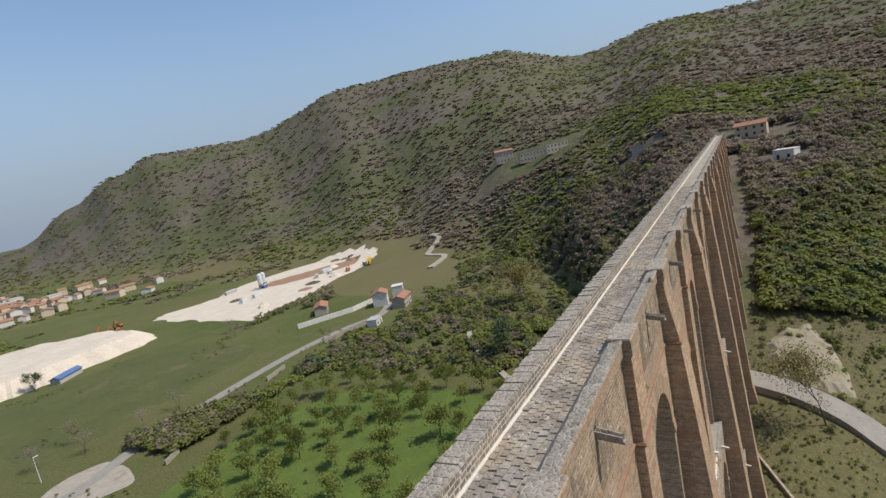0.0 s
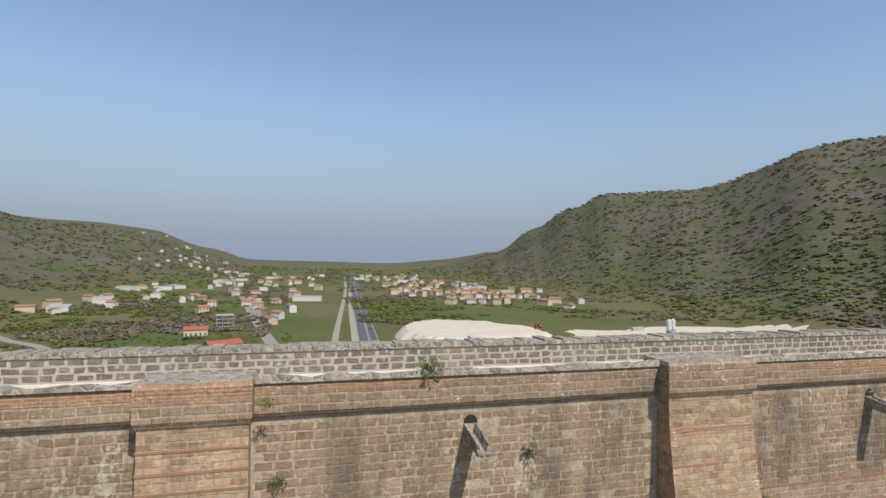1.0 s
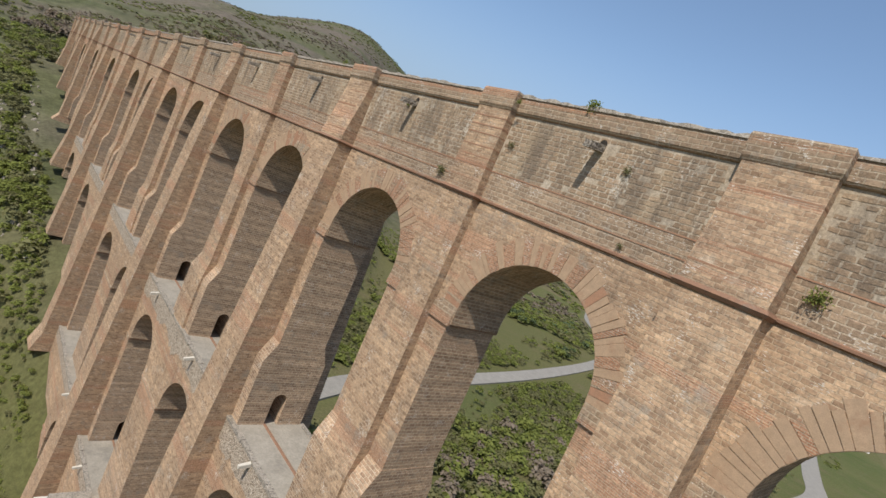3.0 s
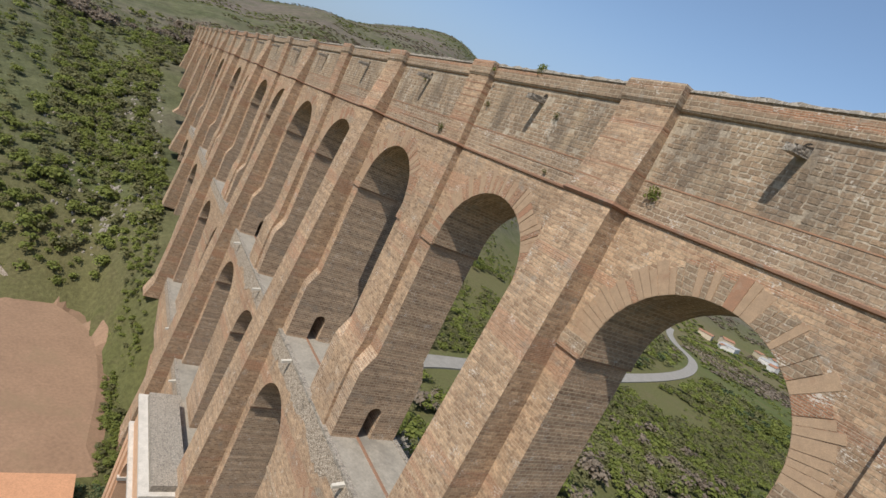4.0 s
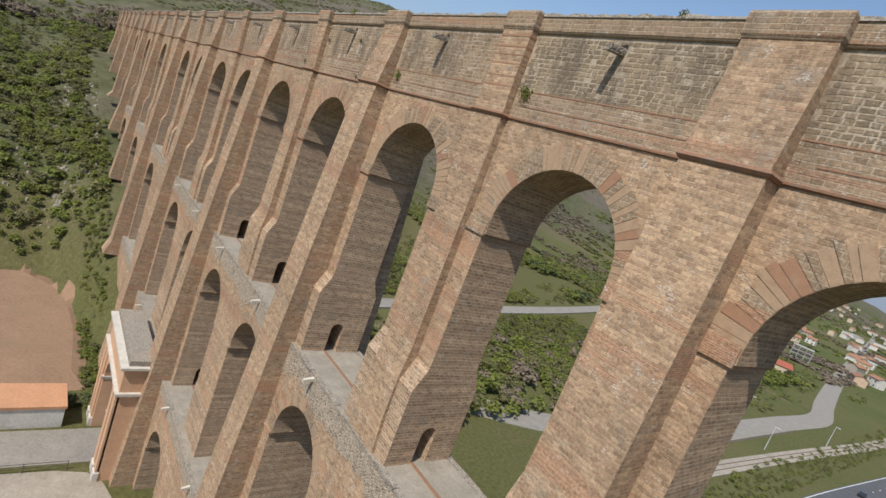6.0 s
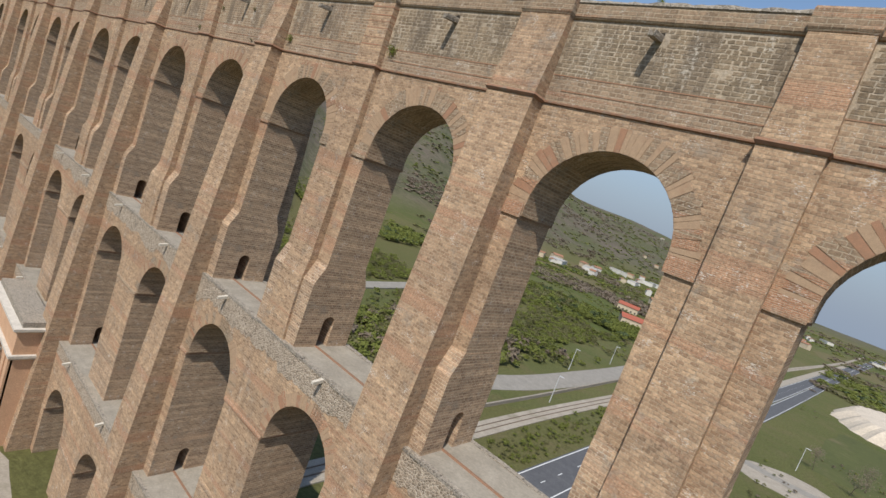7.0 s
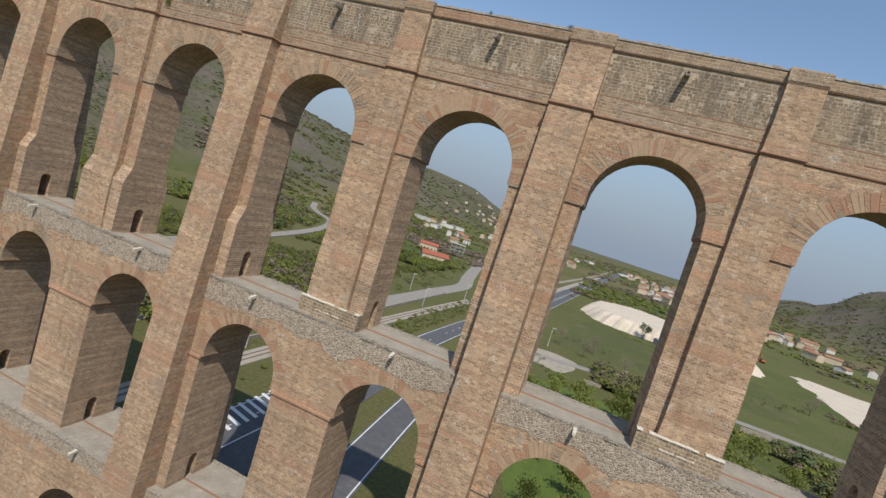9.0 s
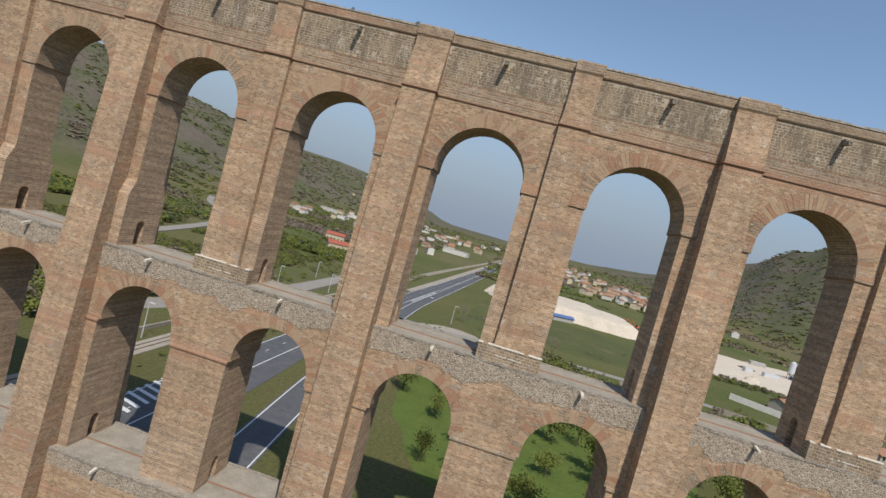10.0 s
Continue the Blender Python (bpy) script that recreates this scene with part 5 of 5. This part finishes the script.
def silo(at):
    root = thing("silo", "tall white cylindrical silo on legs", "silo", "quarry silos", at=(*at, ground_z(*at)))
    b = Build()
    circle = [(math.cos(2 * math.pi * i / 16), math.sin(2 * math.pi * i / 16)) for i in range(16)]
    for (r0, z0), (r1, z1) in zip(((0.5, 2.5), (1.9, 4.5), (1.9, 12.0)), ((1.9, 4.5), (1.9, 12.0), (0.6, 13.0))):
        b.hexa([(c * r0, s * r0, z0) for c, s in circle], [(c * r1, s * r1, z1) for c, s in circle])
    part("tank", b, WHITE_METAL, root)
    for sx in (-1, 1):
        for sy in (-1, 1):
            b = Build()
            b.box(sx * 1.3 - 0.12, sx * 1.3 + 0.12, sy * 1.3 - 0.12, sy * 1.3 + 0.12, 0, 5)
            part("leg", b, DARK_METAL, root)


def excavator(at, turn, mat):
    root = thing("excavator", "orange tracked excavator parked on the stone yard", "excavator", "excavators")
    root.matrix_basis = pose(*at, ground_z(*at) + 0.1, 0, 0, turn)
    for s in (-1, 1):
        b = Build()
        b.hexa([(-2.2, s * 1.2 - 0.3, 0.4), (-1.8, s * 1.2 - 0.3, 0), (1.8, s * 1.2 - 0.3, 0), (2.2, s * 1.2 - 0.3, 0.4), (1.8, s * 1.2 - 0.3, 0.9), (-1.8, s * 1.2 - 0.3, 0.9)],
               [(-2.2, s * 1.2 + 0.3, 0.4), (-1.8, s * 1.2 + 0.3, 0), (1.8, s * 1.2 + 0.3, 0), (2.2, s * 1.2 + 0.3, 0.4), (1.8, s * 1.2 + 0.3, 0.9), (-1.8, s * 1.2 + 0.3, 0.9)])
        part("track", b, DARK_METAL, root, "dark steel track")
    b = Build()
    b.slab([(0.9, -2.2, 1.6, -1.4, 1.4), (1.2, -2.4, 1.7, -1.4, 1.4), (2.2, -2.4, 0.4, -1.3, 1.3)])
    part("body", b, mat, root)
    b = Build()
    b.slab([(1.2, 0.4, 1.7, 0.1, 1.3), (3.1, 0.3, 1.4, 0.15, 1.25)])
    part("cab", b, PANE, root, "glazed cab")
    b = Build()
    b.hexa([(1.2, -0.5, 1.6), (1.6, -0.5, 1.3), (5.0, -0.5, 5.2), (4.6, -0.5, 5.6)], [(1.2, -0.1, 1.6), (1.6, -0.1, 1.3), (5.0, -0.1, 5.2), (4.6, -0.1, 5.6)])
    b.hexa([(4.6, -0.48, 5.5), (5.1, -0.48, 5.4), (7.2, -0.48, 1.4), (6.9, -0.48, 1.2)], [(4.6, -0.12, 5.5), (5.1, -0.12, 5.4), (7.2, -0.12, 1.4), (6.9, -0.12, 1.2)])
    part("arm", b, mat, root)
    b = Build()
    b.slab([(0.3, 6.4, 7.2, -0.9, 0.3), (1.4, 6.6, 7.6, -0.9, 0.3)])
    part("bucket", b, DARK_METAL, root, "dark steel bucket")


for i, (x, y, a) in enumerate(((230, 318, 20), (246, 321, 20), (274, 347, 70), (294, 304, 40), (308, 301, 40), (314, 313, 20), (329, 280, 60), (262, 374, 10))):
    container((x, y), a, (WHITE_METAL, WHITE_METAL, BLUE_METAL, CONCRETE)[i % 4], 12 if i % 3 else 6)
silo((270, 344))
silo((276, 347))
for x, y, a in ((164, 397, 20), (184, 402, 100), (175, 390, 200), (308, 282, 30)):
    excavator((x, y), a, ORANGE)
crane = thing("gantry", "long yellow lattice conveyor lying across the yard", "conveyor")
crane.matrix_basis = pose(338, 282, ground_z(338, 282) + 0.5, 0, 0, 35)
for s in (-1, 1):
    for z in (1.0, 3.0):
        b = Build()
        b.box(-18, 18, s * 1.2 - 0.2, s * 1.2 + 0.2, z - 0.2, z + 0.2)
        part("chord", b, YELLOW, crane)
    for i in range(12):
        b = Build()
        x = -18 + i * 3
        b.hexa([(x, s * 1.2 - 0.12, 1.0), (x + 0.3, s * 1.2 - 0.12, 1.0), (x + 3.1, s * 1.2 - 0.12, 3.0), (x + 2.8, s * 1.2 - 0.12, 3.0)], [(x, s * 1.2 + 0.12, 1.0), (x + 0.3, s * 1.2 + 0.12, 1.0), (x + 3.1, s * 1.2 + 0.12, 3.0), (x + 2.8, s * 1.2 + 0.12, 3.0)])
        part("brace", b, YELLOW, crane)
for x in (-15, 0, 15):
    b = Build()
    b.slab([(-1, x - 1, x + 1, -1.6, 1.6), (0.9, x - 0.4, x + 0.4, -1.3, 1.3)])
    part("trestle", b, DARK_METAL, crane)


def pile(at, r, h, mat, label, seed):
    """A loose heap of stone or scrap."""
    q = random.Random(seed)
    b = Build()
    n, rings = 16, []
    for t, z in ((1.0, -0.2), (0.75, 0.35), (0.4, 0.8), (0.1, 1.0)):
        rings.append([(r * t * q.uniform(0.8, 1.2) * math.cos(2 * math.pi * i / n), r * t * q.uniform(0.8, 1.2) * math.sin(2 * math.pi * i / n), h * z * q.uniform(0.75, 1.2)) for i in range(n)])
    for a, c in zip(rings, rings[1:]):
        for i in range(n):
            b.quad(a[i], a[(i + 1) % n], c[(i + 1) % n], c[i])
    b.quad(*rings[-1])
    ob = new("stone_pile", b.mesh("stone_pile", mat))
    ob.location = (*at, ground_z(*at))
    tagged(ob, label, "stone pile", "piles in the quarry yard")


for i, (x, y) in enumerate(((256, 280), (274, 290), (294, 284), (308, 327), (237, 335), (331, 319), (357, 318), (377, 335), (216, 280))):
    pile((x, y), wr.uniform(4, 9), wr.uniform(1.2, 3), (SOIL, DARK_METAL, CHALK)[i % 3], ("brown earth pile", "dark scrap pile", "white stone pile")[i % 3] + " on the crushed stone", i)

house("farm_shed", "long low shed with a blue-grey sheet roof beside the spoil heap", (104, 300), 16, 5, 3.0, 30, CONCRETE, BLUE_METAL, 1, False)


def low_wall(name, label, pts, h, th, mat):
    b = Build()
    line = [Vector((x, y, 0)) for x, y in pts]
    for a, c in zip(line, line[1:]):
        d = (c - a).normalized()
        s = Vector((d.y, -d.x, 0)) * th / 2
        q = [a - s, c - s, c + s, a + s]
        z0, z1 = ground_z(a.x, a.y), ground_z(c.x, c.y)
        b.hexa([(p.x, p.y, zz - 0.4) for p, zz in zip(q, (z0, z1, z1, z0))][::-1], [(p.x, p.y, zz + h) for p, zz in zip(q, (z0, z1, z1, z0))][::-1])
    ob = new(name, b.mesh(name, mat))
    return tagged(ob, label, "wall", kind="structure")


low_wall("field_wall", "broken pale stone field wall", [(60, 141), (66, 144)], 1.4, 0.5, STONE_TOP)
low_wall("field_wall", "broken pale stone field wall", [(112, 158), (124, 161)], 1.6, 0.5, STONE_TOP)
low_wall("field_wall", "long pale retaining wall beside the farm road", [(150, 163), (176, 158)], 2.0, 0.5, STONE_TOP)
low_wall("yard_wall", "pale yard wall below the farmhouses", [(170, 200), (196, 184), (214, 182)], 2.6, 0.5, WALLS[0])
low_wall("road_wall", "low stone wall beside the valley road", [(-14.5, 60), (-13.5, 105), (-13, 160), (-12.5, 210)], 0.9, 0.5, STONE_TOP)
low_wall("lane_wall", "low dark stone wall beside the lane", [(72, -9), (88, -0.5), (108, 6)], 0.9, 0.4, RUBBLE)
low_wall("hedge_wall", "stone wall at the edge of the bare plot", [(-88, -40), (-90, -26), (-86, -22)], 2.2, 0.6, RUBBLE)

# ---- the stuccoed gateway over the road ----
gate = thing("gateway", "peach stuccoed gateway with pale stone trim in front of the aqueduct", "gateway")
GX, GY0, GY1, GH = -30.75, -5.4, -2.35, 14.6
b = Build()
b.arch(GX, 3.7, 7.4, -0.5, GH, GX - 6.6, GX + 6.6, GY0, GY1, 20)
part("wall", b, STUCCO, gate, "peach stucco wall")
for x in (-6.1, -4.5, 4.5, 6.1):
    b = Build()
    b.slab([(1.2, GX + x - 0.5, GX + x + 0.5, GY0 - 0.22, GY0 + 0.2), (11.2, GX + x - 0.5, GX + x + 0.5, GY0 - 0.22, GY0 + 0.2)])
    ps = part("pilaster", b, STUCCO, gate, "stucco pilaster")
    b = Build()
    b.slab([(-0.5, GX + x - 0.62, GX + x + 0.62, GY0 - 0.36, GY0 + 0.2), (1.1, GX + x - 0.62, GX + x + 0.62, GY0 - 0.36, GY0 + 0.2), (1.25, GX + x - 0.5, GX + x + 0.5, GY0 - 0.24, GY0 + 0.2)])
    part("plinth", b, MARBLE, ps, "pale stone plinth")
for z, h, o in ((7.0, 0.4, 0.12), (11.3, 0.5, 0.4), (GH, 0.45, 0.5)):
    if z == 7.0:
        for s in (-1, 1):
            b = Build()
            b.slab([(z, *sorted((GX + s * 3.6, GX + s * 4.3)), GY0 - o, GY1), (z + h, *sorted((GX + s * 3.55, GX + s * 4.3)), GY0 - o - 0.1, GY1)])
            part("impost", b, MARBLE, gate, "pale stone impost")
    else:
        b = Build()
        b.slab([(z - 0.3, GX - 6.7, GX + 6.7, GY0 - 0.1, GY1), (z, GX - 6.6 - o, GX + 6.6 + o, GY0 - o, GY1), (z + h * 0.6, GX - 6.6 - o, GX + 6.6 + o, GY0 - o, GY1)])
        part("cornice", b, MARBLE, gate, "pale stone cornice")
b = Build()
b.box(GX - 6.6, GX + 6.6, GY0 + 0.3, GY1, GH + 0.25, GH + 0.9)
part("rubble_top", b, STONE_TOP, gate, "rough whitish rubble on the top")

low = house("roadside_building", "low white roadside building with an orange terrace roof", (-37.1, -14), 5, 11, 3.0, 0, WALLS[0], grained("orange_terrace_tile", (0.55, 0.29, 0.16), (0.47, 0.25, 0.14), 0.6), 1, True, "", True)
fence = thing("railing", "dark thin iron railing beside the road", "railing")
for i in range(14):
    b = Build()
    b.box(-26.6, -26.54, -60 + i * 4, -59.94 + i * 4, -0.2, 1.2)
    part("post", b, DARK_METAL, fence)
for z in (0.6, 1.15):
    b = Build()
    b.box(-26.6, -26.55, -60, -7.9, z, z + 0.05)
    part("rail", b, DARK_METAL, fence)


# ---- small growth and traffic ----
def tuft(at, size, leaf, seed, label="green weed growing from the masonry joints"):
    r = random.Random(seed)
    b = Build()
    for k in range(150):
        u = Vector((r.gauss(0, 1), -abs(r.gauss(0, 0.7)), r.gauss(0.3, 0.8))).normalized()
        p = Vector(at) + u * size * 0.6 * r.uniform(0.05, 1.0)
        u = Vector((r.gauss(0, 1), r.gauss(0, 1), r.gauss(0, 1))).normalized()
        v = u.orthogonal().normalized() * size * 0.05
        q = p + u * size * 0.14
        b.quad(tuple(p - v), tuple(p + v), tuple(q + v * 0.3), tuple(q - v * 0.3))
    ob = new("weed", b.mesh("weed", leaf))
    tagged(ob, label, "weed", "weeds on the aqueduct")


for i, (x, z, s) in enumerate(((-10.9, 4.5, 0.28), (-10.7, 2.7, 0.35), (-7.4, 5.0, 0.6), (-4.9, 2.9, 0.35), (2.0, 0.9, 0.6), (-14.4, 0.6, 0.5), (-28, 5.0, 0.5), (-3.9, 0.3, 0.25), (14.1, 1.2, 0.7), (20.5, 5.0, 0.4), (30, 5.0, 0.35), (42, 5.0, 0.3), (-19.3, 3.4, 0.3), (47.5, 5.0, 0.4))):
    tuft((x, -0.05 if abs(x % P - P / 2) < 4.7 else -0.5, L + z), s, LEAF_OLIVE if i % 2 else LEAF_SPRING, i)
for i in range(16):
    tuft((-8 + i * 3.7 + rnd.uniform(-1, 1), 2.6, L + 4.24), rnd.uniform(0.12, 0.3), LEAF_OLIVE, 60 + i)


def car(at, turn, mat, label):
    root = thing("car", label, "car", "cars on the highway")
    root.matrix_basis = pose(*at, 0.11, 0, 0, turn)
    b = Build()
    b.slab([(0.25, -0.85, 0.85, -2.1, 2.1), (0.6, -0.9, 0.9, -2.2, 2.15), (0.9, -0.85, 0.85, -2.1, 2.05)])
    part("body", b, mat, root)
    b = Build()
    b.slab([(0.9, -0.8, 0.8, -1.7, 1.1), (1.4, -0.65, 0.65, -1.2, 0.5)])
    part("cabin", b, PANE, root, "dark glazed cabin")
    for sx in (-0.85, 0.85):
        for sy in (-1.35, 1.35):
            b = Build()
            ring_pts = [(sy + 0.33 * math.cos(2 * math.pi * i / 12), 0.33 + 0.33 * math.sin(2 * math.pi * i / 12)) for i in range(12)]
            b.prism(ring_pts, sx - 0.1, sx + 0.1)
            part("wheel", b, DARK, root)


car((14.6, 178), 184, grained("dark_car_paint", (0.03, 0.035, 0.045), (0.025, 0.03, 0.04), 1.0, 0.3), "dark car driving on the grey carriageway")
car((26.6, 232), 8, grained("silver_car_paint", (0.45, 0.46, 0.48), (0.4, 0.41, 0.43), 1.0, 0.3), "silver car driving on the grey carriageway")
for i, (x, y) in enumerate(((-11.2, 60), (-10.5, 110), (-8, 165), (-3.5, 215), (-24, 150), (-24, 190), (44, 178))):
    b = Build()
    root = thing("lamp_post", "slim grey steel post beside the road", "lamp post", "posts along the roads", at=(x, y, 0))
    b.slab([(-0.3, -0.1, 0.1, -0.1, 0.1), (8.0, -0.05, 0.05, -0.05, 0.05)])
    part("pole", b, WHITE_METAL, root)
    b = Build()
    b.slab([(7.9, -0.1, 1.4, -0.1, 0.1), (8.05, -0.1, 1.3, -0.06, 0.06)])
    part("arm", b, WHITE_METAL, root)

# pale limestone outcrops on the bare west slope
b = Build()
sr = random.Random(77)
for k in range(420):
    t = sr.random()
    x, y = -86 - t * 90 + sr.gauss(0, 5), -9 - t * 8 + sr.gauss(0, 6)
    if abs(y - 1.7) < 6 or clear(x, y):
        continue
    s = sr.uniform(0.15, 0.8)
    z = ground_z(x, y)
    q = [(x + s * math.cos(a) * sr.uniform(0.6, 1.1), y + s * math.sin(a) * sr.uniform(0.6, 1.1)) for a in (0, 1.2, 2.4, 3.6, 5.0)]
    b.hexa([(u, v, z - 0.3) for u, v in q], [(x + (u - x) * 0.6, y + (v - y) * 0.6, z + s * sr.uniform(0.3, 0.8)) for u, v in q])
rocks = new("limestone_outcrop", b.mesh("limestone_outcrop", STONE_TOP))
tagged(rocks, "scattered pale limestone rocks on the grassy slope", "rocks", kind="stuff")


# ---- single stones, nearest the flight ----
def block_mesh(w, h, mat, seed, depth=0.05):
    """A slightly rounded, uneven block face; its back sits in the wall."""
    r = random.Random(seed)
    b = Build()
    j = lambda s=0.02: r.uniform(-s, s)
    back = [(-w / 2 + j(), 0.06, -h / 2 + j()), (w / 2 + j(), 0.06, -h / 2 + j()), (w / 2 + j(), 0.06, h / 2 + j()), (-w / 2 + j(), 0.06, h / 2 + j())]
    front = [(x * 0.975 + j(0.006), -depth * r.uniform(0.6, 1.0), z * 0.955 + j(0.006)) for x, _, z in back]
    b.hexa(back, front)
    return b


def joined_blocks(name, label, mat, spots, parent):
    b = Build()
    for k, (x, y, z, w, h, dp) in enumerate(spots):
        q = block_mesh(w, h, mat, k * 7 + 1, dp)
        o = len(b.v)
        b.v.extend((p[0] + x, p[1] + y, p[2] + z) for p in q.v)
        b.f.extend(tuple(i + o for i in f) for f in q.f)
    return tagged(part(name, b, mat, parent, label), kind="stuff")


br = random.Random(21)
shapes = [block_mesh(w, 0.165, BLOCK, 100 + i, 0.012).mesh("tufa_block", BLOCK) for i, w in enumerate((0.21, 0.26, 0.36, 0.25, 0.31, 0.40))]
widths = (0.21, 0.26, 0.36, 0.25, 0.31, 0.40)
rest, picked = [], 0
for n in range(-5, 8):
    x0, x1 = pier_x(n) + (1.37 if n % 2 == 0 else 1.05), pier_x(n + 1) - (1.37 if n % 2 else 1.05)
    for row in range(20):
        z = L + 0.24 + row * 0.2 + br.uniform(-0.01, 0.01)
        if z > L + 4.02 or z < L + 1.42:
            continue
        x = x0 + br.uniform(0.0, 0.3)
        while x < x1 - 0.25:
            k = br.randrange(6)
            w = min(widths[k], x1 - x)
            cx = x + widths[k] / 2
            x += widths[k] + br.uniform(0.025, 0.07)
            spot = abs(cx - pier_x(n + 0.5)) < 0.35 and abs(z - L - 3.5) < 0.3
            if br.random() < 0.04 or spot or cx + widths[k] / 2 > x1:
                continue
            if n == -1 and row >= 6 and picked < 300:
                picked += 1
                ob = new("tufa_block", shapes[k])
                ob.location, ob.parent = (cx, 0.018, z), aqueduct
            else:
                rest.append((cx, 0.018, z, widths[k], 0.165 + br.uniform(-0.04, 0.015), 0.012))
joined_blocks("tufa_block_field", "weathered tufa blocks in lime mortar", BLOCK_REST, [q for q in rest if q[0] < pier_x(1)], aqueduct)
joined_blocks("grey_block_field", "lichen-grey tufa blocks in pale lime mortar", BLOCK_GREY, [q for q in rest if q[0] >= pier_x(1)], aqueduct)

rest = []
for row in range(3):
    z = L + 4.52 + row * 0.19
    x = pier_x(-3)
    while x < pier_x(5):
        w = br.uniform(0.24, 0.36)
        rest.append((x + w / 2, 2.70, z + br.uniform(-0.01, 0.01), w, 0.125, 0.02))
        x += w + br.uniform(0.06, 0.10)
joined_blocks("parapet_block_field", "dark parapet blocks in pale mortar", DARK_BLOCK, rest, aqueduct)

# worn paving on the walkway: staggered uneven slabs
rest, picked = [], 0
cell = 0.40
for i in range(210):
    for j in range(6):
        x = -9 + i * cell + (0.5 * cell if j % 2 else 0)
        y = 0.84 + j * 0.31
        q = [(x + sx * (cell / 2 - 0.018) + br.uniform(-0.05, 0.05), y + 0.14 + sy * 0.137 + br.uniform(-0.035, 0.035)) for sx, sy in ((-1, -1), (1, -1), (1, 1), (-1, 1))]
        t = 0.05 + br.uniform(-0.012, 0.02)
        b = Build()
        b.hexa([(u, v, L + 4.24) for u, v in q], [(x + (u - x) * 0.93, y + 0.14 + (v - y - 0.14) * 0.93, L + 4.26 + t) for u, v in q])
        if picked < 300 and 20 < i < 71:
            picked += 1
            part("paving_stone", b, PAVER, aqueduct)
        else:
            rest.append(b)
b = Build()
for q in rest:
    o = len(b.v)
    b.v.extend(q.v)
    b.f.extend(tuple(i + o for i in f) for f in q.f)
tagged(part("paving_field", b, PAVER_REST, aqueduct, "worn grey paving stones"), kind="stuff")
